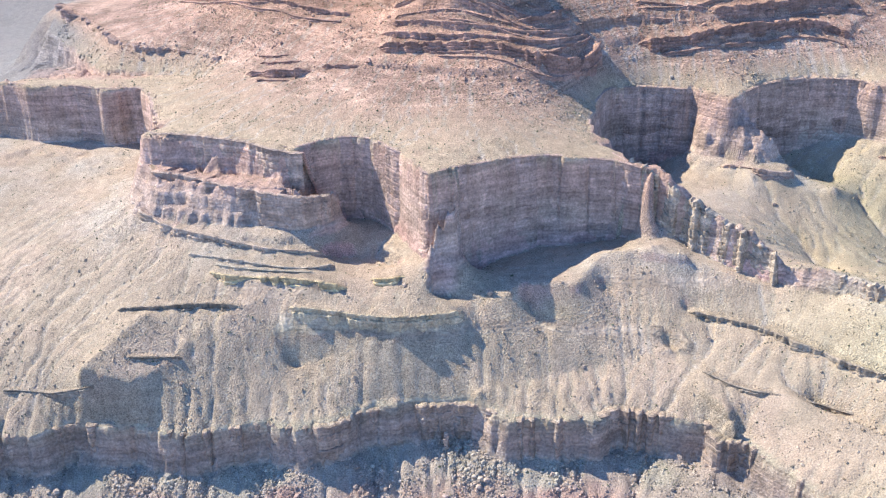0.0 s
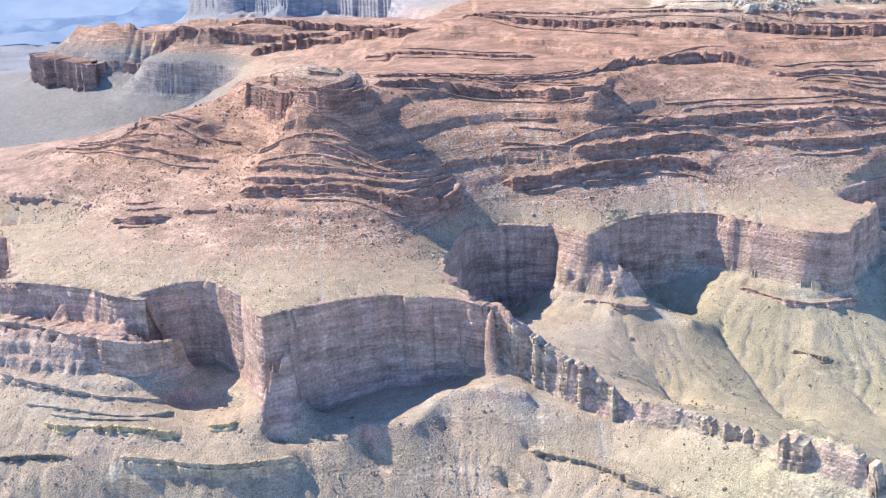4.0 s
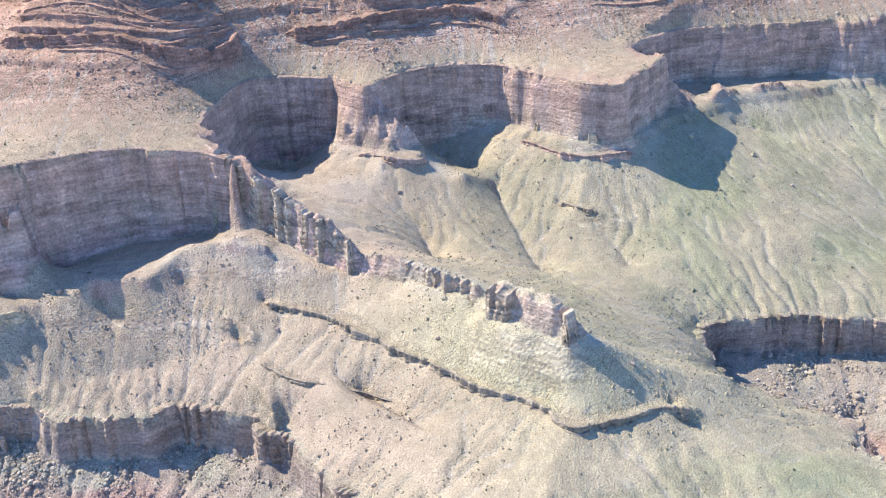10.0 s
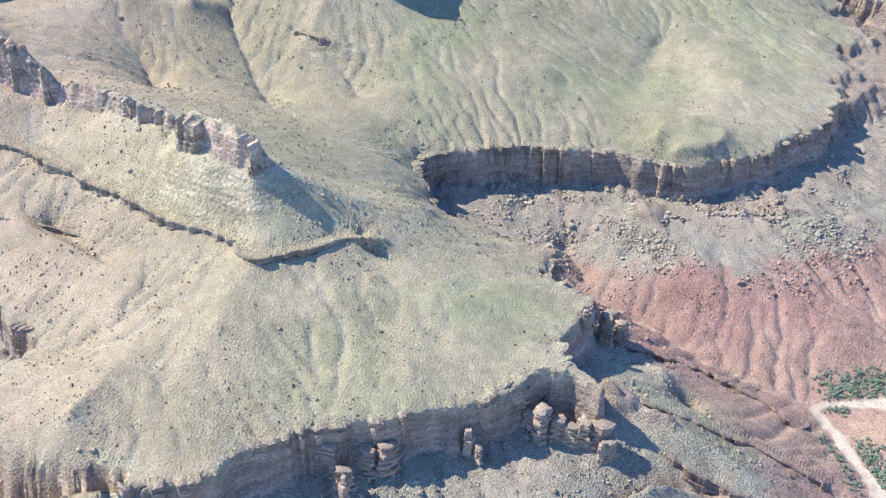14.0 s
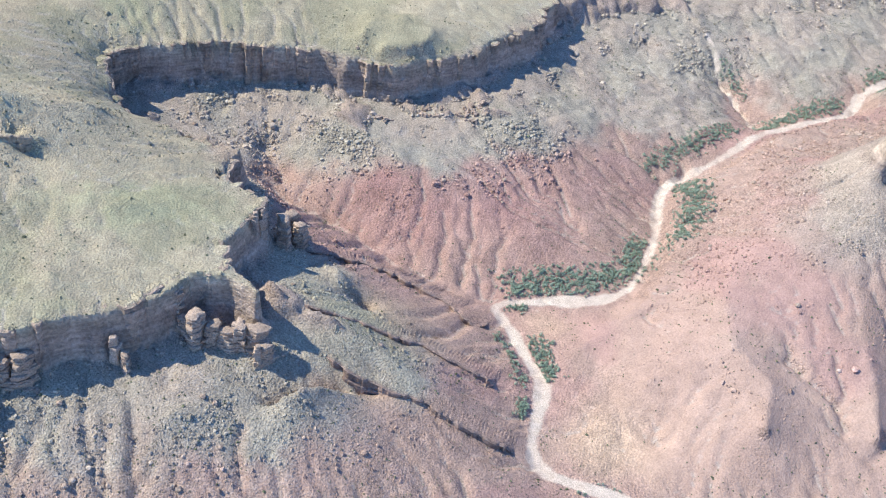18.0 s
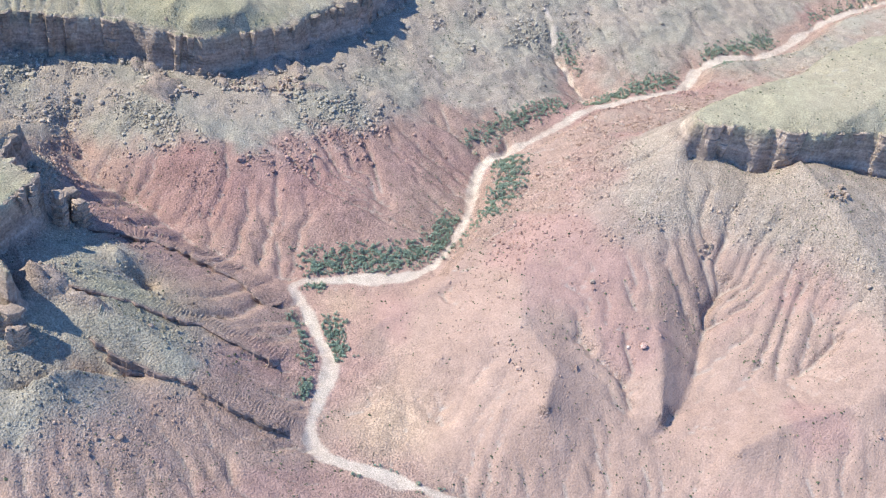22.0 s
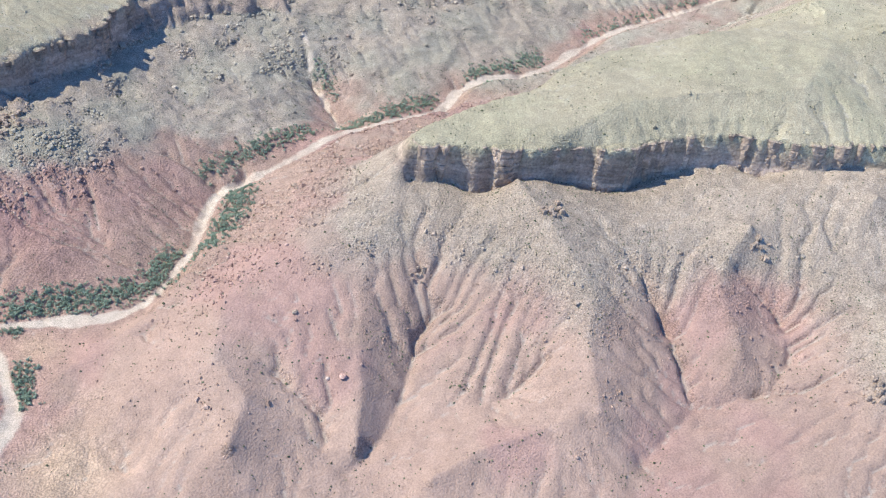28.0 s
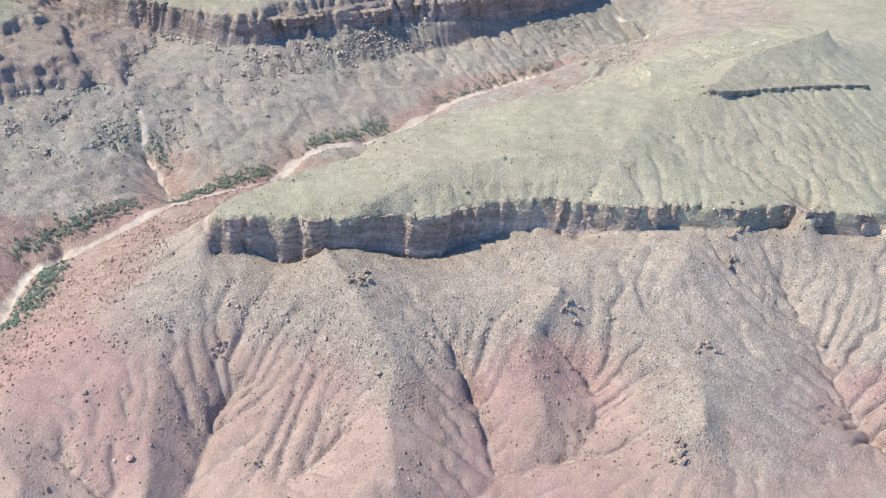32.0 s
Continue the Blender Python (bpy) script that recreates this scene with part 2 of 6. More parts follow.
    alcove_slope=[(-168, 861, 170), (-150, 830, 150)],
    slope_mid_d=[(275, 641, 138), (336, 598, 124), (351, 548, 123)],
    slope_mid_e=[(405, 620, 123), (326, 689, 134)],
    supai_rim_e=[(-91, 1930, 418), (52, 1911, 418), (157, 1830, 418), (274, 1712, 418), (352, 1649, 418)],
    supai_rim_f=[(369, 1687, 412), (450, 1688, 412), (561, 1645, 412), (651, 1591, 412)],
    supai_foot_e=[(-99, 1851, 404), (50, 1867, 404), (153, 1793, 404), (272, 1702, 404), (339, 1627, 400), (436, 1636, 398), (545, 1597, 398), (635, 1566, 398)],
    bench_top=[(638, 951, 108), (701, 1077, 112), (763, 970, 117)],
    foot_terrace_east=[(1030, 960, 60), (1150, 980, 62), (1300, 985, 60), (1500, 1040, 60), (1750, 1110, 66)],
    fin_low=[(76, 869, 198), (97, 860, 200), (122, 841, 200), (146, 818, 201), (174, 790, 204)],
    fin_knob=[(183, 768, 214), (211, 750, 216), (232, 733, 216), (251, 714, 213)],
    fin_foot=[(-47, 901, 207), (-32, 905, 204), (-10, 895, 196), (17, 879, 188), (44, 867, 181), (67, 867, 180), (122, 837, 182), (169, 796, 186), (193, 747, 189), (214, 731, 190), (256, 715, 191)],
    cove_gully=[(178, 1071, 190), (206, 1087, 175), (216, 1089, 163), (228, 1039, 148), (245, 981, 130), (261, 950, 120)],
    spur_fan=[(86, 1083, 202), (100, 1042, 180), (128, 1009, 157), (148, 957, 135)],
    prow_fan=[(318, 1072, 179), (306, 1051, 168), (298, 1031, 157), (328, 1004, 140), (348, 956, 125)],
    far_talus=[(379, 956, 132), (422, 954, 129)],
    fin_crest_b=[(-42, 954, 266), (-15, 934, 250), (7, 925, 238), (29, 906, 228), (50, 894, 218), (67, 882, 210), (70, 883, 203)],
    fin_wall=[(-50, 943, 208), (-22, 922, 204), (-1, 913, 196), (21, 895, 190), (42, 883, 183), (61, 869, 181), (71, 869, 181)],
    fin_back=[(-37, 961, 232), (-10, 941, 216), (11, 932, 204), (34, 913, 194), (54, 901, 184), (71, 889, 176), (67, 891, 169)],
    fin_low_b=[(79, 875, 198), (100, 865, 200), (126, 846, 200), (151, 823, 201), (178, 795, 204)],
    fin_low_wall=[(74, 865, 187), (95, 856, 189), (119, 838, 189), (143, 815, 190), (170, 787, 193)],
    fin_knob_b=[(190, 778, 214), (219, 760, 216), (240, 742, 216), (259, 722, 213)],
    fin_knob_wall=[(180, 763, 191), (208, 745, 193), (228, 728, 193), (247, 709, 190)],
    fin_knob_back=[(194, 784, 194), (223, 765, 196), (245, 747, 196), (264, 727, 193)],
    butte_cap=[(-262, 1228, 431), (-215, 1218, 428), (-180, 1240, 428)],
    side_canyon=[(-1600, 2000, 150), (-900, 1950, 165), (-700, 1880, 190), (-580, 1780, 230)],
    butte_back=[(-739, 1663, 262), (-685, 1674, 278), (-618, 1702, 294), (-523, 1705, 316), (-426, 1660, 348)],
    mesa_foot=[(1050, 586, 113), (1075, 580, 114), (1106, 568, 107), (1152, 554, 126), (1190, 545, 123), (1225, 536, 115), (1280, 534, 128), (1333, 526, 141), (1357, 509, 137), (1398, 487, 152), (1452, 474, 158), (1500, 452, 164), (1553, 446, 160), (1590, 424, 162), (1632, 402, 165)],
    main_foot=[(-226, 904, 168), (-213, 915, 176), (-192, 928, 180), (-150, 948, 184), (-119, 949, 184), (-86, 953, 186), (-59, 941, 197)],
    wall_foot_alcove=[(-68, 1055, 206), (-66, 1112, 194), (-52, 1163, 178), (-17, 1173, 170), (14, 1165, 190), (34, 1159, 196)],
    wall_foot_cove=[(92, 1142, 206), (117, 1174, 200), (149, 1192, 176), (180, 1198, 186), (208, 1194, 198), (240, 1182, 204)],
    alcove_notch=[(-32, 1174, 166), (-14, 1135, 158)],
    cove_notch=[(148, 1185, 175), (170, 1155, 168), (191, 1131, 162)],
    far_crest=[(-779, 2481, 366), (-510, 2405, 375), (-322, 2344, 383), (-179, 2272, 387)],
    far_back=[(-749, 2587, 246), (-478, 2510, 255), (-281, 2446, 263), (-129, 2370, 267)],
    far_hollow=[(-900, 3100, 170), (-665, 2985, 180), (-390, 2907, 190), (-165, 2834, 210), (10, 2747, 260)],
    mesa_edge=[(1053, 597, 145), (1061, 612, 146), (1131, 637, 150), (1204, 651, 154), (1242, 680, 156), (1313, 700, 160), (1398, 692, 176), (1482, 680, 188), (1600, 735, 190), (1750, 775, 200)],
    west_shoulder=[(-548, 990, 253), (-500, 970, 253), (-450, 948, 252), (-405, 938, 251), (-378, 938, 250), (-352, 955, 244)],
    west_step=[(-566, 968, 220), (-515, 950, 220), (-460, 932, 218), (-405, 914, 214), (-368, 914, 208), (-340, 932, 200)],
    far_plain=[(-1900, 3300, 120), (-1300, 3600, 130), (-1300, 4300, 110), (-700, 4400, 160)],
    far_foot=[(-1060, 3880, 225), (-900, 3740, 225), (-640, 3540, 225), (-450, 3500, 225), (-270, 3340, 230)],
    saddle=[(905, 1000, 84), (960, 1010, 82), (1013, 985, 78), (1000, 1060, 84), (930, 1075, 86)],
    side_draw=[(1065, 937, 60), (1052, 1010, 72), (1030, 1090, 80), (960, 1180, 90)],
    flank_rim=[(-827, 1515, 306), (-752, 1427, 306), (-690, 1338, 306), (-660, 1293, 306), (-600, 1282, 304), (-531, 1247, 302)],
    flank_foot=[(-880, 1490, 225), (-800, 1400, 240), (-730, 1310, 262), (-680, 1255, 272), (-610, 1240, 280), (-540, 1210, 286)],
    fan_east=[(272, 716, 192), (290, 716, 180), (315, 720, 163), (345, 728, 147), (390, 742, 131)],
    west_inner=[(-556, 1008, 255), (-521, 1004, 255), (-469, 990, 255), (-432, 966, 255), (-408, 950, 254)],
    fan_back=[(264, 742, 186), (282, 754, 170), (312, 768, 150), (345, 785, 132)],
    side_canyon_head=[(-820, 2120, 200), (-720, 2160, 208), (-620, 2170, 216), (-540, 2120, 236)],
    mesa_edge_foot=[(1040, 660, 85), (1135, 690, 80), (1210, 715, 75), (1260, 750, 68), (1330, 775, 70), (1410, 800, 75), (1520, 840, 75), (1650, 880, 80)],
)

# beds from the wash upwards: smooth height -> true height; steep steps are cliffs
UPPER = [(164, 195), (166, 201), (170, 205), (182, 268), (184, 271), (206, 291), (222, 306), (223, 313), (236, 324), (237.5, 333),
         (250, 344), (251, 350), (264, 362), (265.5, 371), (282, 386), (284, 398), (300, 412), (306, 418), (307.5, 428), (314, 433), (315.5, 441), (322, 447), (334, 560), (350, 580), (600, 830)]
BEDS = [(-60, -60), (70, 66), (80, 104)] + UPPER
LEDGED = [(-60, -60), (70, 66), (80, 104), (118, 145.2), (120, 152.5), (126, 153.9), (146, 175.5), (148, 182), (153, 183.1)] + UPPER
THIN = [(-60, -60), (82, 106)] + UPPER
# the red beds without their ledges, and the mesa's thin beds
PLAIN = BEDS[:-len(UPPER)] + UPPER[:6] + [(229.5, 318.5), (243.7, 338.5), (257.5, 356), (273.7, 378.5), (292, 405)] + UPPER[-9:]
SLATES = [(-60, -60), (82, 106)] + [q for h in (118, 130, 136, 158) for q in ((80 + (h - 104) * 0.923, h - 0.7), (80.8 + (h - 104) * 0.923, h + 0.9))] + UPPER


def profile(beds):
    """A table of the beds; tall steps are split into thin ledges that rise fast and then rest."""
    at, to = [], []
    for (sa, ha), (sb, hb) in zip(beds[:-1], beds[1:]):
        at.append(sa), to.append(ha)
        n = int(round((hb - ha) / 13.0)) if hb - ha > 2.5 * (sb - sa) and hb - ha > 20 else 1
        for k in range(n if n > 1 else 0):
            u, v, lift = k / n, (k + 1) / n, 0.86 if k % 3 else 0.74
            at.append(sa + (sb - sa) * (u + 0.5 / n)), to.append(ha + (hb - ha) * (u + lift / n))
            if k < n - 1:
                at.append(sa + (sb - sa) * v), to.append(ha + (hb - ha) * v)
    return np.array(at + [600.0]), np.array(to + [830.0])


P_BASE, P_LEDGE, P_THIN, P_PLAIN, P_SLATE = profile(BEDS), profile(LEDGED), profile(THIN), profile(PLAIN), profile(SLATES)


def raised(s, ledge, thin, buried, slate):
    """True height above the dip, with ledges and thin cliffs where they belong."""
    h = np.interp(s, *P_BASE)
    return (h + ledge * (np.interp(s, *P_LEDGE) - h) + thin * (np.interp(s, *P_THIN) - h) + buried * (np.interp(s, *P_PLAIN) - h)
            + slate * (np.interp(s, *P_SLATE) - np.interp(s, *P_THIN)))


def buried_share(s, x, y):
    """1 where rubble hides a ledge of the red beds; each ledge is broken in its own places."""
    level = np.searchsorted([229.5, 243.7, 257.5, 273.7, 292], s)
    return np.clip(0.72 + 0.9 * value_noise(x + 217.0 * level, y - 91.0 * level, 150, 61) + 0.4 * value_noise(x, y + 50.0 * level, 40, 62), 0, 1)


def south_of_creek(x, y):
    """1 on the mesa's side of the wash, where the sandstone is thin."""
    line = np.array(LANDFORMS["creek"][11:] + LANDFORMS["creek_upper"], float)
    return np.clip((np.interp(x, line[:, 0], line[:, 1]) - 12 - y) / 20, 0, 1) * np.clip((x - 760) / 60, 0, 1)


def lowered(h, x, y):
    """The smooth height that gives a true height."""
    thin = south_of_creek(x, y)
    return (1 - thin) * np.interp(h, P_BASE[1], P_BASE[0]) + thin * np.interp(h, P_THIN[1], P_THIN[0])


def ledge_share(x, y):
    """1 along the lines where a rock ledge crosses the slope."""
    best = np.full(np.shape(x), 1e9)
    for key in ("ledge_mesa",):
        for p in stretch_points(LANDFORMS[key], 14.0):
            best = np.minimum(best, (x - p[0]) ** 2 + (y - p[1]) ** 2)
    return np.clip((46 - np.sqrt(best)) / 18, 0, 1)


def rounded(line, times=2):
    """A line with its corners cut."""
    p = np.array(line, float)
    for k in range(times):
        q = np.empty((2 * len(p), 3))
        q[0::2], q[1::2] = p, p
        q[1:-1:2], q[2::2] = 0.75 * p[:-1] + 0.25 * p[1:], 0.25 * p[:-1] + 0.75 * p[1:]
        p = q
    return p


# local rise or drop of the beds: x, y, metres
DIP = [(-500, 760, 8), (-100, 770, 8), (300, 520, 8), (480, 540, 8), (500, 650, -2), (420, 800, -14), (390, 860, 0),
       (520, 890, -8), (650, 860, -14), (860, 940, -9), (1050, 590, 41), (1250, 545, 52), (1400, 505, 63), (1650, 420, 80), (1560, 620, 58), (1540, 700, 49), (1700, 700, 62), (1820, 710, 68),
       (1300, 850, 20), (700, 500, 0), (1000, 750, 10), (-250, 900, 18), (-500, 1000, 14), (-50, 940, -1), (100, 1150, 2),
       (400, 1150, 0), (1000, 1050, -3), (1700, 1150, 2), (-600, 1400, 10), (300, 1700, 0), (-700, 2300, 48), (-300, 2250, 40)]
# rims with a sheer wall below: reach of the wall's foot in plan, and the bed at its foot
WALLS = {"redwall": (9.0, 203.0), "tapeats": (8.0, 67.0), "terrace": (8.0, 67.0), "far_rim": (20.0, 205.0), "far_led": (12.0, 332.0)}


WALL_BED = {"redwall_rim_west": 184.0}
FOOTED = ("redwall_rim_main", "redwall_rim_alcove", "redwall_rim_cove")      # their feet have lines of their own


def wall_foot(line, reach, bed):
    """The foot of a wall, on the right of its rim."""
    p = np.array(line, float)
    run = np.gradient(p[:, :2], axis=0)
    run /= np.linalg.norm(run, axis=1)[:, None] + 1e-9
    foot = p.copy()
    foot[:, 0] += run[:, 1] * reach
    foot[:, 1] -= run[:, 0] * reach
    foot[:, 2] = bed + bed_shift(foot[:, 0], foot[:, 1])
    return [tuple(q) for q in foot]


def lattice(nx, ny, seed):
    return np.random.RandomState(seed).rand(nx, ny)


def value_noise(x, y, size, seed):
    """Smooth noise in -1..1 with cells of that size."""
    n = 256
    g = lattice(n, n, seed)
    u, v = x / size, y / size
    iu, iv = np.floor(u).astype(int), np.floor(v).astype(int)
    fu, fv = u - iu, v - iv
    fu, fv = fu * fu * (3 - 2 * fu), fv * fv * (3 - 2 * fv)
    a, b = g[iu % n, iv % n], g[(iu + 1) % n, iv % n]
    c, d = g[iu % n, (iv + 1) % n], g[(iu + 1) % n, (iv + 1) % n]
    return 2 * ((a * (1 - fu) + b * fu) * (1 - fv) + (c * (1 - fu) + d * fu) * fv) - 1


def bed_shift(x, y):
    """The dip of the beds, blended between the known places."""
    top, low = 0.0, 0.0
    for px, py, d in DIP:
        w = 1.0 / ((x - px) ** 2 + (y - py) ** 2 + 60.0 ** 2) ** 1.5
        top, low = top + w * d, low + w
    return top / low


def stretch_points(line, step):
    """Points along a line, step metres apart."""
    out = []
    for a, b in zip(line[:-1], line[1:]):
        a, b = np.array(a, float), np.array(b, float)
        n = max(1, int(np.ceil(np.hypot(*(b - a)[:2]) / step)))
        out += [a + (b - a) * k / n for k in range(n)]
    return np.array(out + [np.array(line[-1], float)])


def sample(field, x, y, x0, y0, step):
    """Bilinear reading of a grid."""
    u = np.clip((x - x0) / step, 0, field.shape[0] - 1.001)
    v = np.clip((y - y0) / step, 0, field.shape[1] - 1.001)
    i, j = u.astype(int), v.astype(int)
    a, b = u - i, v - j
    return (field[i, j] * (1 - a) * (1 - b) + field[i + 1, j] * a * (1 - b) + field[i, j + 1] * (1 - a) * b
            + field[i + 1, j + 1] * a * b)


def relax(x0, y0, x1, y1, step, start, rounds):
    """A smooth sheet through all lines."""
    nx, ny = int((x1 - x0) / step) + 1, int((y1 - y0) / step) + 1
    gx, gy = np.meshgrid(x0 + step * np.arange(nx), y0 + step * np.arange(ny), indexing="ij")
    f = np.full((nx, ny), 120.0) if start is None else sample(start[0], gx, gy, *start[1:])
    total, count = np.zeros((nx, ny)), np.zeros((nx, ny))
    for line in LINES:
        p = stretch_points(line, step * 0.7)
        s = lowered(p[:, 2] - bed_shift(p[:, 0], p[:, 1]), p[:, 0], p[:, 1])
        i, j = np.round((p[:, 0] - x0) / step).astype(int), np.round((p[:, 1] - y0) / step).astype(int)
        ok = (i >= 0) & (i < nx) & (j >= 0) & (j < ny)
        np.add.at(total, (i[ok], j[ok]), s[ok])
        np.add.at(count, (i[ok], j[ok]), 1)
    held = count > 0
    target = total[held] / count[held]
    f[held] = target
    checker = (np.add.outer(np.arange(nx), np.arange(ny)) % 2).astype(bool)
    for k in range(rounds):
        for part_mask in (checker, ~checker):
            g = np.pad(f, 1, mode="edge")
            mean = (g[2:, 1:-1] + g[:-2, 1:-1] + g[1:-1, 2:] + g[1:-1, :-2]) / 4
            f = np.where(part_mask, f + 1.6 * (mean - f), f)
            f[held] = target
    return f, x0, y0, step


def erode(f, step, passes):
    """Running water: cells drain to their lowest neighbour and cut where much gathers."""
    nx, ny = f.shape
    moves = [(1, 0), (-1, 0), (0, 1), (0, -1), (1, 1), (1, -1), (-1, 1), (-1, -1)]
    ids = np.arange(nx * ny).reshape(nx, ny)
    cut_sum = np.zeros_like(f)
    gathered = None
    for k in range(passes):
        best, goal = np.zeros((nx, ny)), ids.copy()
        g0 = f + 0.7 * np.random.RandomState(60 + k).rand(nx, ny)
        for dx, dy in moves:
            fall = (g0 - np.roll(g0, (-dx, -dy), (0, 1))) / math.hypot(dx, dy)
            other = np.roll(ids, (-dx, -dy), (0, 1))
            fall[0, :] = fall[-1, :] = fall[:, 0] = fall[:, -1] = 0
            better = fall > best
            best, goal = np.where(better, fall, best), np.where(better, other, goal)
        order = np.argsort(-g0, axis=None).tolist()
        to, acc = goal.ravel().tolist(), [1.0] * (nx * ny)
        for c in order:
            if to[c] != c:
                acc[to[c]] += acc[c]
        gathered = np.array(acc).reshape(nx, ny)
        cut = np.minimum(np.log1p(np.maximum(gathered - 5, 0) / 14.0), 4.5) * np.clip(best / step / 0.25, 0, 1)
        g = np.pad(cut, 1, mode="edge")
        cut = (2 * cut + (g[2:, 1:-1] + g[:-2, 1:-1] + g[1:-1, 2:] + g[1:-1, :-2]) / 2) / 4
        f = f - 0.36 * (1 - 0.35 * np.clip((f - 90) / 10, 0, 1)) * (cut - cut.mean()) * np.clip((196 - f) / 12, 0.06, 1) * (1 - 0.55 * north_talus) * (1 - 0.8 * calm)
        cut_sum += cut
    return f, cut_sum / passes, gathered


LINES = list(LANDFORMS.values()) + [wall_foot(line, WALLS[key[:7]][0], WALL_BED.get(key, WALLS[key[:7]][1])) for key, line in LANDFORMS.items() if key[:7] in WALLS and key not in FOOTED]
LINES.append([(x - 30, y + 85, 558) for x, y, z in LANDFORMS["coconino_foot"]])
WIDE = (-2600.0, -1000.0, 2800.0, 4850.0)
sheet = None
for step, rounds in ((100.0, 150), (50.0, 150), (25.0, 200), (12.5, 120)):
    sheet = relax(*WIDE, step, sheet, rounds)
NEAR = (-900.0, 150.0, 2000.0, 1650.0)
CELL = 3.0
fine = relax(*NEAR, 6.0, sheet, 160)
fine = relax(*NEAR, CELL, fine, 140)
fx, fy = np.meshgrid(NEAR[0] + CELL * np.arange(fine[0].shape[0]), NEAR[1] + CELL * np.arange(fine[0].shape[1]), indexing="ij")
rough = fine[0] + np.clip((200 - fine[0]) / 20, 0.3, 1) * (1.0 * value_noise(fx, fy, 34, 1) + 0.6 * value_noise(fx, fy, 15, 2) + 0.35 * value_noise(fx, fy, 7, 3))
north_talus = np.clip((fy - 730) / 60, 0, 1) * np.clip((70 - fine[0]) / 4, 0, 1) * np.clip((fine[0] - 14) / 12, 0, 1) * np.clip((fx - 420) / 60, 0, 1)
rough += north_talus * (2.4 * value_noise(fx, fy, 26, 24) + 1.6 * np.abs(value_noise(fx, fy, 13, 25)) + 1.0 * value_noise(fx, fy, 8, 26))
calm = np.exp(-((fx - 302) ** 2 + (fy - 870) ** 2) / 85.0 ** 2) + 0.75 * np.exp(-((fx - 637) ** 2 + (fy - 1052) ** 2) / 130.0 ** 2)          # smooth aprons
calm = calm + 0.12 * np.clip((fx - 740) / 60, 0, 1) * np.clip((600 - fy) / 60, 0, 1) * np.clip((74 - fine[0]) / 4, 0, 1)          # and the soft red hills
calm = np.minimum(calm, 1)
worn, cuts, gathered = erode(rough, CELL, 5)


def valleys(f, streams, step, side):
    """Opens a valley with straight sides along each stream."""
    v = streams.copy()
    for k in range(13):
        g = np.pad(v, 1, mode="edge")
        across = np.maximum.reduce([g[2:, 1:-1], g[:-2, 1:-1], g[1:-1, 2:], g[1:-1, :-2]]) - side * step
        slant = np.maximum.reduce([g[2:, 2:], g[:-2, :-2], g[2:, :-2], g[:-2, 2:]]) - 1.414 * side * step
        v = np.maximum.reduce([v, across, slant])
    g = np.pad(v, 1, mode="edge")
    v = (2 * v + (g[2:, 1:-1] + g[:-2, 1:-1] + g[1:-1, 2:] + g[1:-1, :-2]) / 2) / 4
    return f - v


low_share = np.clip((72 - worn) / 6, 0, 1)
bench_share = np.clip((worn - 84) / 8, 0, 1) * np.clip((168 - worn) / 10, 0, 1)
flow = np.log1p(np.maximum(gathered - 22, 0) / 34.0)
slope_now = np.hypot(*np.gradient(fine[0], CELL))
flow = np.minimum(flow, 3.6) * np.clip(slope_now / 0.3, 0, 1) * np.clip(worn / 12, 0, 1)
bench_share = bench_share * np.clip((0.62 - slope_now) / 0.25, 0.15, 1)
west_ease = np.clip((fx + 250) / 350, 0.3, 1)
worn = valleys(worn, flow * west_ease * (1 - 0.5 * north_talus) * (1 - 0.85 * calm) * (1.7 * low_share + 0.45 * bench_share), CELL, 0.5)
worn = worn + 0.9 * low_share + 0.3 * bench_share


# how much of each height belongs to a cliff
wall_share = np.clip((np.interp(np.arange(0, 600.0) + 3, *P_BASE) - np.interp(np.arange(0, 600.0) - 3, *P_BASE)) / 6 / 1.5 - 0.9, 0, 1)


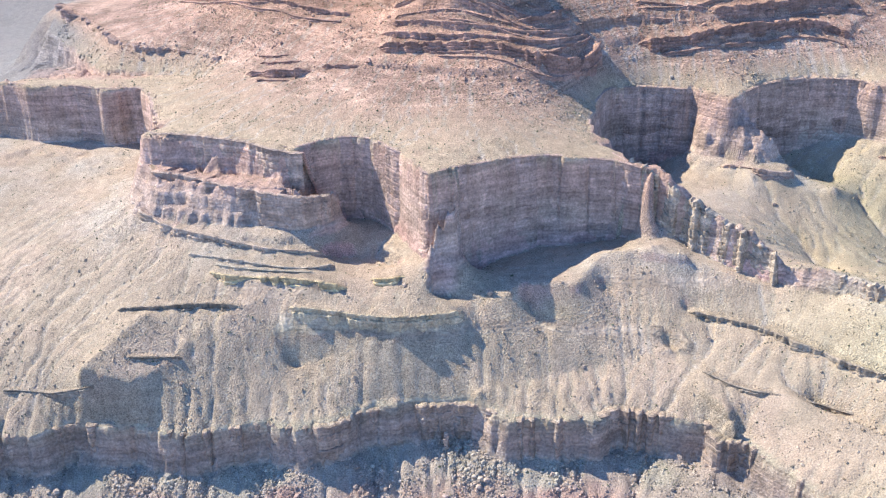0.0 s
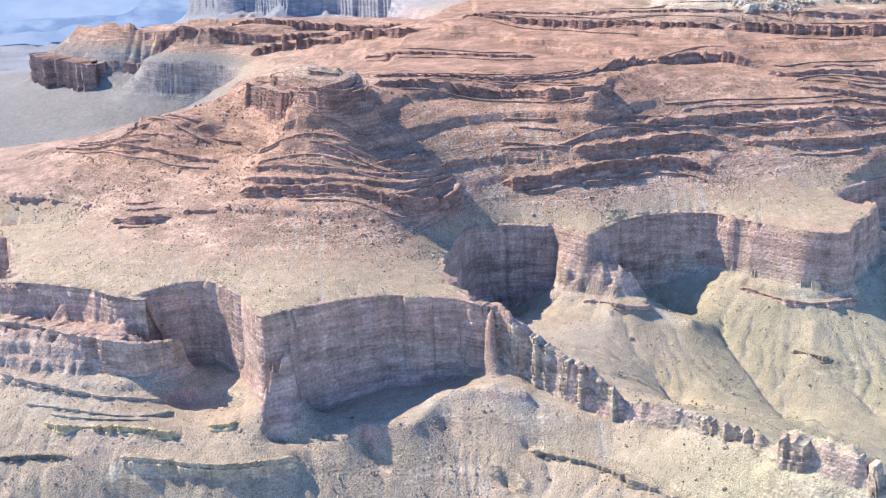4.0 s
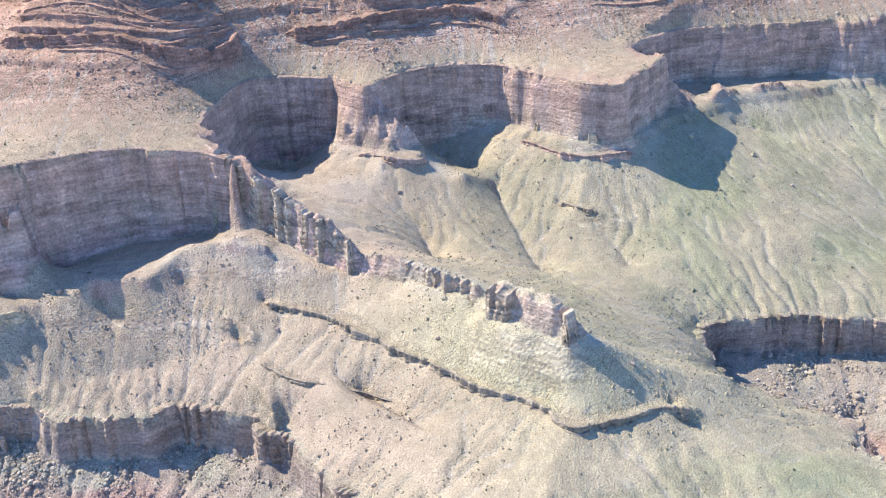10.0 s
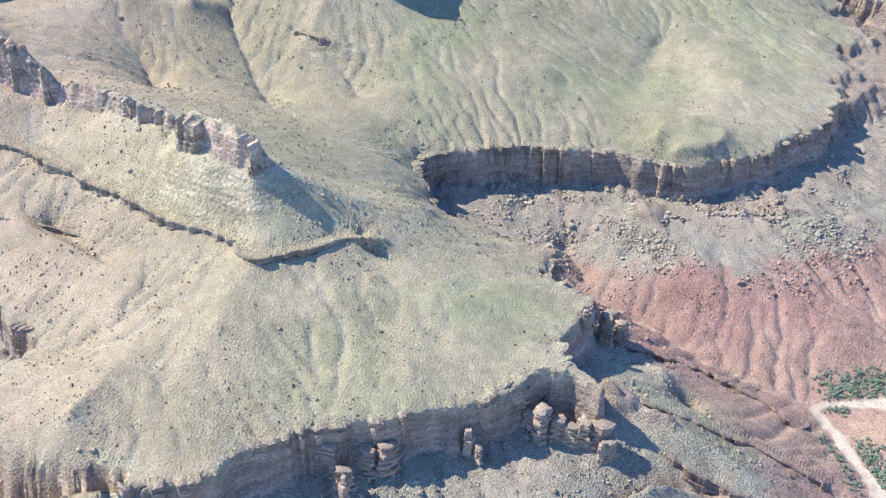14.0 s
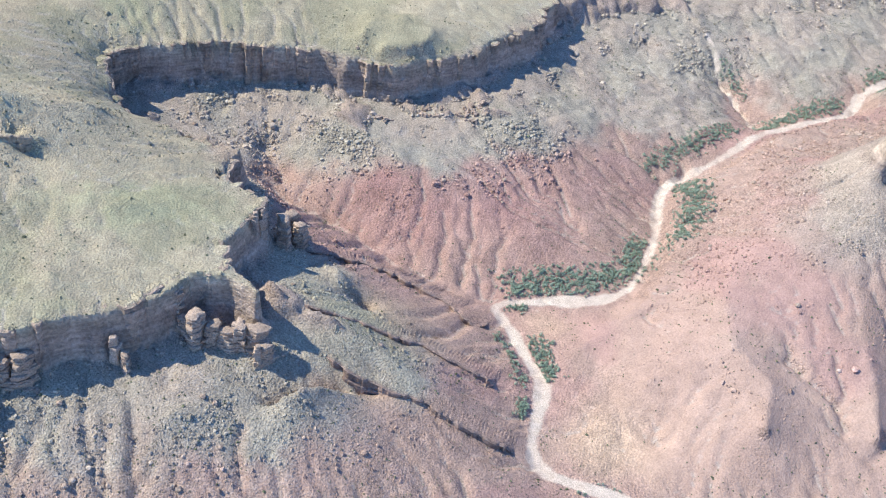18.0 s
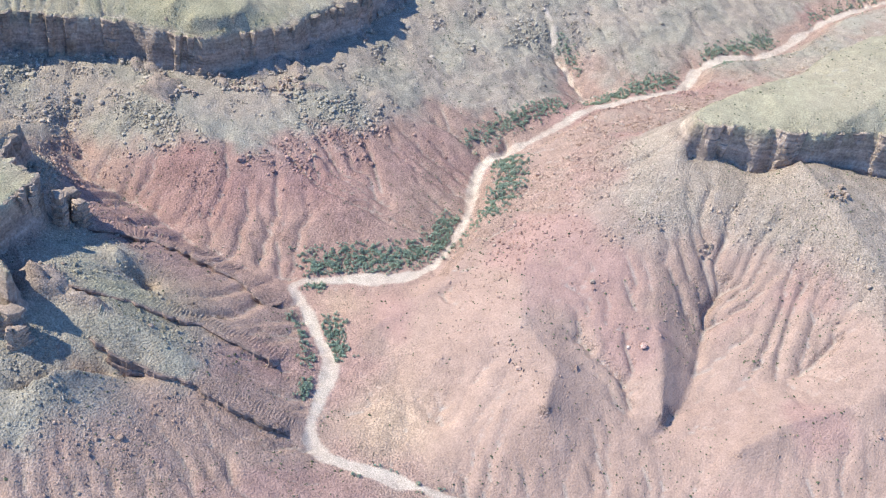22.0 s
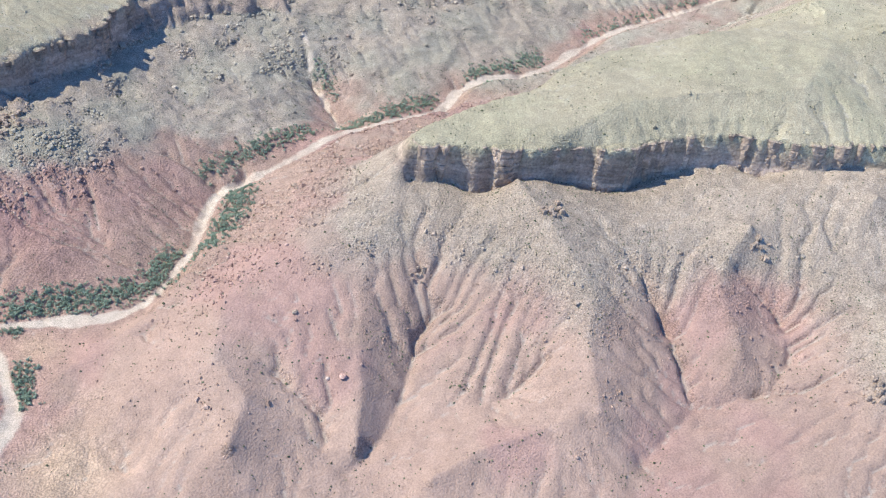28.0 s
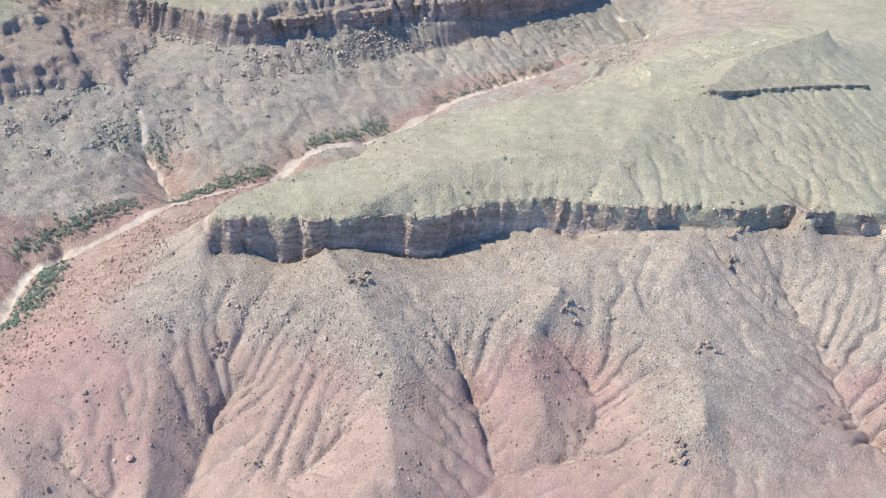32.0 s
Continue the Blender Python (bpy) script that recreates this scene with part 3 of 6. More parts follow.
def ground_sheet():
    """Columns of points from south to north; each column has its points evenly along its rise and run."""
    xs = np.concatenate([np.linspace(-2600, -820, 60)[:-1], np.arange(-820, 1960, 2.3), np.linspace(1960, 2800, 40)[1:]])
    front = np.interp(xs, [-900, -300, 100, 400, 1000, 2000], [690, 680, 520, 360, 200, 180])
    back = np.interp(xs, [450, 650, 900, 1300, 2000], [4850, 1900, 1400, 1300, 1200])
    n_rows = 700
    verts, strat, wet = np.zeros((len(xs), n_rows, 3)), np.zeros((len(xs), n_rows)), np.zeros((len(xs), n_rows))
    wash = np.zeros((len(xs), n_rows))
    yy = np.concatenate([np.arange(-1000, 150, 25), np.arange(150, 1650, 1.5), np.arange(1650, 2500, 4), np.arange(2500, 4850, 12.5)])
    gx, gy = np.meshgrid(xs, yy, indexing="ij")
    far = sample(sheet[0], gx, gy, *sheet[1:])
    plain = sample(fine[0], gx, gy, NEAR[0], NEAR[1], CELL)
    sheer = np.interp(plain, np.arange(0, 600.0), wall_share)
    by_slope = np.clip((sample(slope_now, gx, gy, NEAR[0], NEAR[1], CELL) - 1.0) / 1.0, 0, 1)
    sheer = np.where(south_of_creek(gx, gy) > 0.5, by_slope, sheer)
    wx = 4.0 * value_noise(gx, gy, 38, 10) + 1.6 * value_noise(gx, gy, 15, 11) + 0.5 * value_noise(gx, gy, 6, 12)
    wy = 4.0 * value_noise(gx, gy, 36, 17) + 1.6 * value_noise(gx, gy, 15, 14) + 1.7 * np.tanh(6 * value_noise(gx, gy, 14, 15)) + 0.5 * value_noise(gx, gy, 4, 16)
    near = sample(worn, gx + wx * (0.1 + 0.9 * sheer), gy + wy * (0.1 + 0.9 * sheer), NEAR[0], NEAR[1], CELL)
    edge = np.minimum.reduce([gx - NEAR[0], NEAR[2] - gx, gy - NEAR[1], NEAR[3] - gy])
    mix = np.clip(edge / 80, 0, 1)
    amp = (1 + np.clip((gy - 1500) / 1500, 0, 2)) * np.clip((322 - far) / 10, 0.25, 1)
    far = far + amp * (1.0 * value_noise(gx, gy, 60, 4) + 0.6 * value_noise(gx, gy, 25, 5))
    away = np.clip((gy - 1480) / 350, 0, 1)
    far = far + away * np.clip((318 - far) / 16, 0, 1) * (5 * value_noise(gx, gy, 260, 8) + 2 * value_noise(gx, gy, 95, 9))
    s = far * (1 - mix) + near * mix
    s = s + (0.12 + 0.25 * sheer) * value_noise(gx, gy, 6, 6) + (0.1 + 0.1 * sheer) * value_noise(gx, gy, 3, 7)
    dip = bed_shift(gx, gy)
    bed = np.full(gx.shape, 1e9)
    course = rounded(LANDFORMS["creek_lower"][1:4][::-1] + LANDFORMS["creek"] + LANDFORMS["creek_upper"])
    side = rounded(LANDFORMS["tributary"])
    for p in np.concatenate([stretch_points(course.tolist(), 4.0), stretch_points(side.tolist(), 4.0) + np.array([0, 0, 1000.0])]):
        i0, i1 = np.searchsorted(xs, [p[0] - 14, p[0] + 14])
        j0, j1 = np.searchsorted(yy, [p[1] - 14, p[1] + 14])
        bed[i0:i1, j0:j1] = np.minimum(bed[i0:i1, j0:j1], np.hypot(gx[i0:i1, j0:j1] - p[0], gy[i0:i1, j0:j1] - p[1]) + (1.9 if p[2] > 900 else 0.0))
    bed += np.minimum(2.4 * value_noise(gx, gy, 55, 23) + 2.3 * value_noise(gx, gy, 17, 21), 2.0) + 0.8 * value_noise(gx, gy, 5, 22)
    ledge, thin = ledge_share(gx, gy), south_of_creek(gx, gy)
    buried, slate = buried_share(s, gx, gy) * np.clip((1650 - gy) / 150, 0, 1), thin * np.clip((gx - 1180) / 120, 0, 1)
    h = raised(s, ledge, thin, buried, slate) + dip
    run = np.gradient(yy)[None, :] + 0 * h
    rise = np.abs(np.gradient(h, axis=1))
    dist = np.hypot(gy, 500.0)
    weight = (np.hypot(run, rise) + 0.4 * run) / dist
    weight = np.where(gy < front[:, None], weight * 0.12, weight)
    weight = np.where(gy > back[:, None], weight * 0.12, np.where(gy > 1700, weight * 0.7, weight))
    pad = np.pad(weight, ((4, 4), (0, 0)), mode="edge")
    weight = sum(pad[k:k + len(xs)] for k in range(9)) / 9
    path = np.cumsum(weight, axis=1)
    for i in range(len(xs)):
        y = np.interp(np.linspace(path[i, 0], path[i, -1], n_rows), path[i], yy)
        si = np.interp(y, yy, s[i])
        di = np.interp(y, yy, dip[i])
        hi = raised(si, np.interp(y, yy, ledge[i]), np.interp(y, yy, thin[i]), np.interp(y, yy, buried[i]), np.interp(y, yy, slate[i]))
        verts[i, :, 0], verts[i, :, 1], verts[i, :, 2] = xs[i], y, hi + di
        strat[i] = hi
        wash[i] = np.interp(y, yy, bed[i])
    wet = sample(np.log1p(gathered), verts[..., 0], verts[..., 1], NEAR[0], NEAR[1], CELL)
    return verts, strat, wet, wash


def mesh_from(name, verts, quads, mat, values=None):
    me = bpy.data.meshes.new(name)
    me.from_pydata([], [], [])
    me.vertices.add(len(verts))
    me.vertices.foreach_set("co", np.ascontiguousarray(verts, dtype=np.float32).ravel())
    me.loops.add(quads.size)
    me.loops.foreach_set("vertex_index", np.ascontiguousarray(quads, dtype=np.int32).ravel())
    me.polygons.add(len(quads))
    me.polygons.foreach_set("loop_start", np.arange(0, quads.size, quads.shape[1], dtype=np.int32))
    me.update(calc_edges=True)
    me.polygons.foreach_set("use_smooth", np.ones(len(quads), dtype=bool))
    for key, v in (values or {}).items():
        me.attributes.new(key, "FLOAT", "POINT").data.foreach_set("value", np.ascontiguousarray(v, dtype=np.float32))
    me.materials.append(mat)
    return new(name, me)


def mix_to(col, target, amount):
    return col + (np.array(target) - col) * np.clip(amount, 0, 1)[..., None]


bank_line = np.array(LANDFORMS["creek"][11:] + LANDFORMS["creek_upper"], float)
NORTH_BANK = (bank_line[:, 0], bank_line[:, 1] + 14)


def rock_tone(v, strat, wet, wash, steep):
    """Colour of the beds, the talus, the thin green cover and the wash, with haze painted over the far land."""
    x, y, z = v[..., 0], v[..., 1], v[..., 2]
    big, mid, small = value_noise(x, y, 70, 31), value_noise(x, y, 22, 32), value_noise(x, y, 7, 33)
    level = strat + 2.5 * mid + 1.5 * small
    stops = [(0, 0.378, 0.262, 0.198), (45, 0.355, 0.247, 0.188), (64, 0.35, 0.285, 0.225), (84, 0.33, 0.25, 0.195), (101, 0.38, 0.30, 0.215),
             (106, 0.375, 0.33, 0.225), (145, 0.38, 0.335, 0.23), (149, 0.35, 0.29, 0.20), (154, 0.43, 0.375, 0.24), (176, 0.42, 0.365, 0.255),
             (180, 0.38, 0.325, 0.23), (186, 0.40, 0.345, 0.24), (203, 0.395, 0.325, 0.24), (210, 0.41, 0.30, 0.23), (225, 0.42, 0.31, 0.24), (240, 0.41, 0.28, 0.215),
             (252, 0.49, 0.335, 0.26), (266, 0.46, 0.30, 0.22), (272, 0.41, 0.315, 0.205), (284, 0.41, 0.288, 0.195), (292, 0.40, 0.268, 0.188), (304, 0.38, 0.245, 0.175), (330, 0.36, 0.222, 0.15),
             (400, 0.35, 0.208, 0.14), (430, 0.36, 0.25, 0.18), (440, 0.43, 0.345, 0.25), (452, 0.47, 0.40, 0.31)]
    zs = [q[0] for q in stops]
    col = np.stack([np.interp(level, zs, [q[c] for q in stops]) for c in (1, 2, 3)], -1)
    gentle = np.clip((0.75 - steep) / 0.3, 0, 1)
    thin = south_of_creek(x, y)
    col = mix_to(col, (0.385, 0.307, 0.23), thin * np.clip((0.8 - steep) / 0.2, 0, 1) * np.clip((strat - 58) / 4, 0, 1) * np.clip((104 - strat) / 3, 0, 1))
    col = mix_to(col, (0.45, 0.315, 0.25), np.clip((steep - 0.7) / 0.3, 0, 1) * np.clip((strat - 140) / 6, 0, 1) * np.clip((204 - strat) / 5, 0, 1) * np.clip((y - 840) / 30, 0, 1))
    col = mix_to(col, (0.41, 0.305, 0.235), np.clip((steep - 0.7) / 0.3, 0, 1) * np.clip((strat - 192) / 4, 0, 1) * np.clip((220 - strat) / 5, 0, 1))
    low = np.clip((68 - strat) / 6, 0, 1)
    # rubble from the cliffs above lies over the red beds
    east = np.clip((x - 860) / 120, 0, 1) * np.clip((760 - y) / 100, 0, 1)
    cover = (strat - np.where(east > 0.5, 52, 46)) / 16 + 0.55 * mid + 0.3 * big + 0.2 * small
    cover = cover + 1.5 * np.clip((y - 740) / 80, 0, 1) * (1 - east) * np.clip((strat - np.where(x > 900, 4, 22)) / 14, 0, 1)
    cover = cover - 0.25 * east - 1.0 * np.exp(-((x - 830) ** 2 + (y - 450) ** 2) / 120.0 ** 2)
    cover = cover + 1.1 * np.exp(-((x - 600) ** 2 + (y - 520) ** 2) / 75.0 ** 2)
    north = np.clip((y - np.interp(x, *NORTH_BANK)) / 40, 0, 1) * np.clip((x - 900) / 60, 0, 1)
    cover = cover + 1.5 * north - 1.6 * north * np.exp(-((x - 1085) ** 2 + (y - 875) ** 2) / 45.0 ** 2)
    cover = cover + 0.7 * np.exp(-((x - 440) ** 2 + (y - 440) ** 2) / 110.0 ** 2)
    col = mix_to(col, mix_to(np.zeros_like(col) + (0.345, 0.303, 0.23), (0.375, 0.308, 0.235), 0.5 + 1.2 * value_noise(x, y, 33, 47)), low * (cover + 0.25) * 0.95)
    red = np.exp(-((x - 690) ** 2 + (y - 740) ** 2) / 130.0 ** 2) * np.clip(0.75 - cover, 0, 1)
    col = mix_to(col, (0.345, 0.20, 0.165), 1.1 * low * red)
    col = mix_to(col, (0.385, 0.30, 0.225), 0.9 * low * east * np.clip(cover, 0, 1))
    pale = np.clip(0.3 + 0.8 * big + 0.4 * mid, 0, 1) * low * np.clip(1 - cover, 0, 1)
    col = mix_to(col, (0.415, 0.295, 0.22), 0.45 * pale)
    rust = np.clip(0.9 * value_noise(x, y, 55, 45) + 0.4 * mid - 0.15, 0, 1) * low * np.clip(1 - cover, 0, 1)
    col = mix_to(col, (0.36, 0.23, 0.185), np.clip(1.8 * rust, 0, 0.85))
    bank = np.exp(-((x - 742) ** 2 + (y - 430) ** 2) / 34.0 ** 2) + 0.7 * np.exp(-((x - 735) ** 2 + (y - 560) ** 2) / 20.0 ** 2)
    col = mix_to(col, (0.56, 0.40, 0.26), 0.8 * bank)
    col = mix_to(col, (0.31, 0.30, 0.19), 0.6 * low * np.exp(-((x - 565) ** 2 + (y - 545) ** 2) / 55.0 ** 2))
    # thin green cover on the benches
    green = np.clip((strat - 103) / 4, 0, 1) * np.clip((206 - strat) / 8, 0, 1) * gentle
    fans = np.clip(0.5 + 2.6 * value_noise(x + 6 * small, y, 52, 46) + 1.0 * mid, 0, 1)
    west = np.clip((x - 60) / 320, 0.22, 1)
    col = mix_to(col, (0.328, 0.293, 0.192), green * (1 - fans) * (0.55 + 0.35 * west))
    col = mix_to(col, (0.40, 0.335, 0.23), green * fans * 0.8)
    col = mix_to(col, (0.335, 0.325, 0.19), green * west * np.clip(0.9 * big - 0.15 + 0.3 * small, 0, 0.5))
    col = mix_to(col, (0.37, 0.305, 0.22), 0.55 * green * (1 - west))
    yellow = np.clip((0.9 - steep) / 0.3, 0, 1) * np.exp(-((x - 150) ** 2 / 150.0 ** 2 + (y - 735) ** 2 / 90.0 ** 2)) * np.clip((strat - 150) / 4, 0, 1)
    col = mix_to(col, (0.455, 0.41, 0.265), 0.75 * yellow)
    tan = np.clip((strat - 104) / 3, 0, 1) * np.clip((207 - strat) / 4, 0, 1) * (1 - 0.5 * south_of_creek(x, y))
    col = col * (1 + tan[..., None] * (np.array([0.03, -0.006, 0.01]) + (1 - west)[..., None] * np.array([0.06, -0.015, -0.02])))
    olive = tan * np.clip((x - 40) / 120, 0, 1)
    col = col * (1 - olive[..., None] * np.array([0.075, 0.04, 0.10]))
    col = mix_to(col, (0.39, 0.335, 0.225), 0.65 * thin * gentle * np.clip((strat - 103) / 4, 0, 1))
    grey = np.clip(0.35 + 0.6 * value_noise(x, y, 40, 36) + 0.4 * mid, 0, 1) * np.clip((strat - 180) / 10, 0, 1) * np.clip((212 - strat) / 10, 0, 1)
    col = mix_to(col, (0.42, 0.38, 0.31), 0.6 * grey)
    # dark streaks and pale scars on the walls, thin beds
    wall = np.clip((steep - 0.6) / 0.25, 0, 1)
    streak = value_noise(x + 0.6 * y, z * 0.12, 5, 37) + 0.7 * value_noise(x + 0.6 * y, z * 0.1, 13, 38)
    beds = value_noise(strat * 1.0 + 0.4 * small, x * 0.01, 2.2, 39) + 0.6 * value_noise(strat + 0.3 * mid, x * 0.006, 6, 40)
    col = col * (1 + wall * (0.06 * streak + 0.08 * beds))[..., None]
    col = mix_to(col, (0.5, 0.36, 0.27), 0.35 * wall * np.clip(value_noise(x, z, 24, 41) - 0.25, 0, 1))
    col = col * (1 + 0.07 * small + 0.05 * mid)[..., None]
    # pale gravel lines the runnels, damp green the wider ones
    col = mix_to(col, (0.43, 0.375, 0.31), np.clip(wet - 3.2, 0, 1) * 0.5 * gentle)
    col = mix_to(col, (0.32, 0.30, 0.205), np.clip(wet - 2.4, 0, 1) * np.clip(4.4 - wet, 0, 1) * 0.3 * gentle * np.clip((strat - 100) / 6, 0, 1))
    dust = 0.5 + 0.5 * value_noise(x, y, 120, 42)
    col = col * (0.93 + 0.14 * dust)[..., None]
    # western side canyon in grey shale, with haze painted into its tone
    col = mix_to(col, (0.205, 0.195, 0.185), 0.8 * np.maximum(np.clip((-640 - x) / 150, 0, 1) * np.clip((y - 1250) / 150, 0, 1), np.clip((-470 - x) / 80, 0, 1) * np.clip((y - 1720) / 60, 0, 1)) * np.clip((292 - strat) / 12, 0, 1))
    # past y 3000 the rock is mixed to blue-grey, standing in for haze
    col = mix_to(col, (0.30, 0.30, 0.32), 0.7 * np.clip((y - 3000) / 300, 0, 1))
    sand = np.clip((5.2 - wash) / 1.2, 0, 1)
    col = mix_to(col, (0.51, 0.42, 0.325), sand * (0.86 + 0.3 * mid))
    return np.clip(col, 0.02, 0.8)


def ground_material(name, grain, relief, rough=0.95, contrast=1.0, beds=0.0, bands=1.0):
    """Rock and rubble: the beds' own colour, broken by grain at two sizes, with relief."""
    m = bpy.data.materials.new(name)
    m.use_nodes = True
    nt = m.node_tree
    nodes, links = nt.nodes, nt.links
    b = nodes["Principled BSDF"]
    b.inputs["Roughness"].default_value = rough
    b.inputs["Specular IOR Level"].default_value = 0.15
    at = nodes.new("ShaderNodeAttribute")
    at.attribute_name = "tone"
    geo = nodes.new("ShaderNodeNewGeometry")
    fields = []
    for size, detail in ((grain, 3.0), (grain * 7, 4.0)):
        tex = nodes.new("ShaderNodeTexNoise")
        tex.inputs["Scale"].default_value, tex.inputs["Detail"].default_value, tex.inputs["Roughness"].default_value = 1.0 / size, detail, 0.65
        links.new(geo.outputs["Position"], tex.inputs["Vector"])
        fields.append(tex)
    stones = nodes.new("ShaderNodeTexVoronoi")
    stones.inputs["Scale"].default_value = 1.0 / (grain * 1.6)
    links.new(geo.outputs["Position"], stones.inputs["Vector"])
    factor = nodes.new("ShaderNodeMapRange")
    factor.inputs["From Min"].default_value, factor.inputs["From Max"].default_value = 0.3, 0.7
    factor.inputs["To Min"].default_value, factor.inputs["To Max"].default_value = 1 - 0.46 * contrast, 1 + 0.43 * contrast
    links.new(fields[0].outputs["Fac"], factor.inputs["Value"])
    factor2 = nodes.new("ShaderNodeMapRange")
    factor2.inputs["From Min"].default_value, factor2.inputs["From Max"].default_value = 0.3, 0.7
    factor2.inputs["To Min"].default_value, factor2.inputs["To Max"].default_value = 0.80, 1.18
    links.new(fields[1].outputs["Fac"], factor2.inputs["Value"])
    times = nodes.new("ShaderNodeMath")
    times.operation = "MULTIPLY"
    links.new(factor.outputs[0], times.inputs[0])
    links.new(factor2.outputs[0], times.inputs[1])
    tint = nodes.new("ShaderNodeVectorMath")
    tint.operation = "SCALE"
    share = nodes.new("ShaderNodeMix")
    share.inputs["A"].default_value = 1.0
    links.new(at.outputs["Alpha"], share.inputs["Factor"])
    links.new(times.outputs[0], share.inputs["B"])
    links.new(at.outputs["Color"], tint.inputs[0])
    links.new(share.outputs["Result"], tint.inputs["Scale"])
    links.new(tint.outputs[0], b.inputs["Base Color"])
    add = nodes.new("ShaderNodeMath")
    add.operation = "SUBTRACT"
    links.new(fields[0].outputs["Fac"], add.inputs[0])
    layered = []
    for squeeze, low, high in ((((0.035, 0.035, 0.42), 0.85, 1.12), ((0.02, 0.02, 0.11), 0.82, 1.16), ((0.16, 0.16, 0.02), 0.94, 1.05)) if beds else ()):
        flat = nodes.new("ShaderNodeVectorMath")
        flat.operation = "MULTIPLY"
        flat.inputs[1].default_value = squeeze
        links.new(geo.outputs["Position"], flat.inputs[0])
        band, span = nodes.new("ShaderNodeTexNoise"), nodes.new("ShaderNodeMapRange")
        band.inputs["Scale"].default_value, band.inputs["Detail"].default_value = 1.0, 3.0
        links.new(flat.outputs[0], band.inputs["Vector"])
        span.inputs["From Min"].default_value, span.inputs["From Max"].default_value = 0.38, 0.62
        span.inputs["To Min"].default_value, span.inputs["To Max"].default_value = 1 + (low - 1) * bands, 1 + (high - 1) * bands
        links.new(band.outputs["Fac"], span.inputs["Value"])
        layered.append((band, span))
        more = nodes.new("ShaderNodeMath")
        more.operation = "MULTIPLY"
        links.new(tint.inputs["Scale"].links[0].from_socket, more.inputs[0])
        links.new(span.outputs[0], more.inputs[1])
        links.new(more.outputs[0], tint.inputs["Scale"])
    scale = nodes.new("ShaderNodeMath")
    scale.operation = "MULTIPLY"
    scale.inputs[1].default_value = 0.35
    links.new(stones.outputs["Distance"], scale.inputs[0])
    links.new(scale.outputs[0], add.inputs[1])
    bump = nodes.new("ShaderNodeBump")
    bump.inputs["Strength"].default_value, bump.inputs["Distance"].default_value = 1.0, relief
    height = add.outputs[0]
    for (band, span), depth in zip(layered, (0.8 * beds, beds, beds)):
        lift = nodes.new("ShaderNodeMath")
        lift.operation = "MULTIPLY_ADD"
        lift.inputs[1].default_value = depth
        links.new(span.outputs[0], lift.inputs[0])
        links.new(height, lift.inputs[2])
        height = lift.outputs[0]
    links.new(height, bump.inputs["Height"])
    deep = nodes.new("ShaderNodeMath")
    deep.operation = "MULTIPLY"
    deep.inputs[1].default_value = relief
    links.new(at.outputs["Alpha"], deep.inputs[0])
    links.new(deep.outputs[0], bump.inputs["Distance"])
    links.new(bump.outputs[0], b.inputs["Normal"])
    return m


ROCK = ground_material("rubble slope", 1.35, 1.9, 0.95, 1.15)
RED_ROCK = ground_material("thin-bedded red rock and rubble", 1.9, 1.9, 0.95, 1.25, 1.1, 1.1)
WALL = ground_material("jointed rock wall", 2.4, 1.6, 0.9, 0.7, 0.6)
SAND = ground_material("pale wash sand", 1.0, 0.3, 0.97)

verts, strat, wet, wash = ground_sheet()
normal = np.cross(np.gradient(verts, axis=0), np.gradient(verts, axis=1))
steep = 1 - np.abs(normal[..., 2]) / (np.linalg.norm(normal, axis=-1) + 1e-9)
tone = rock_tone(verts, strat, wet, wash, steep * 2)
n_x, n_y = strat.shape
ids = np.arange(n_x * n_y).reshape(n_x, n_y)
quads = np.stack([ids[:-1, :-1], ids[1:, :-1], ids[1:, 1:], ids[:-1, 1:]], -1).reshape(-1, 4)
flat_v, flat_t, flat_s = verts.reshape(-1, 3), tone.reshape(-1, 3), strat.ravel()
face_p = flat_v[quads].mean(1)
face_s = flat_s[quads].mean(1)
face_steep = steep.ravel()[quads].mean(1)
face_wash = wash.ravel()[quads].mean(1)


def grain_share(v, strat, steep):
    """How coarse the ground is: 1 on rubble and walls, less on the soft red hills and the benches."""
    x, y = v[..., 0], v[..., 1]
    patch = 0.5 + 0.7 * value_noise(x, y, 40, 43) + 0.4 * value_noise(x, y, 13, 44)
    soft = 0.3 + 0.5 * np.clip(patch, 0, 1)
    hills = np.maximum(0.2, np.clip((x - 730) / 60, 0, 1) * np.clip((640 - y) / 80, 0, 1)) * np.clip((x - 380) / 60, 0, 1) * np.clip((58 - strat) / 14, 0, 1)
    benches = np.clip((strat - 103) / 4, 0, 1) * np.clip((207 - strat) / 8, 0, 1) * np.clip((0.3 - steep) / 0.1, 0, 1)
    g = 1.0 - 0.62 * hills * (1.15 - 0.4 * patch) - 0.3 * benches * np.clip((x + 250) / 300, 0.2, 1)
    return np.clip(np.where(steep > 0.3, 1.0, g * (0.65 + 0.45 * soft)), 0.42, 1.0)


grain = grain_share(verts, strat, steep).ravel()


def toned(name, v, q, tones, mat, share=None):
    """A mesh whose points carry their own rock colour."""
    ob = mesh_from(name, v, q, mat)
    ob.data.attributes.new("tone", "FLOAT_COLOR", "POINT").data.foreach_set(
        "color", np.concatenate([tones, np.ones((len(tones), 1)) if share is None else share[:, None]], 1).astype(np.float32).ravel())
    return ob


def piece(name, chosen, mat, label="", category="", kind="", group=""):
    """The chosen faces of the land as an object of their own."""
    used, inverse = np.unique(quads[chosen], return_inverse=True)
    return tagged(toned(name, flat_v[used], inverse.reshape(-1, 4), flat_t[used], mat, grain[used]), label, category, group, kind)


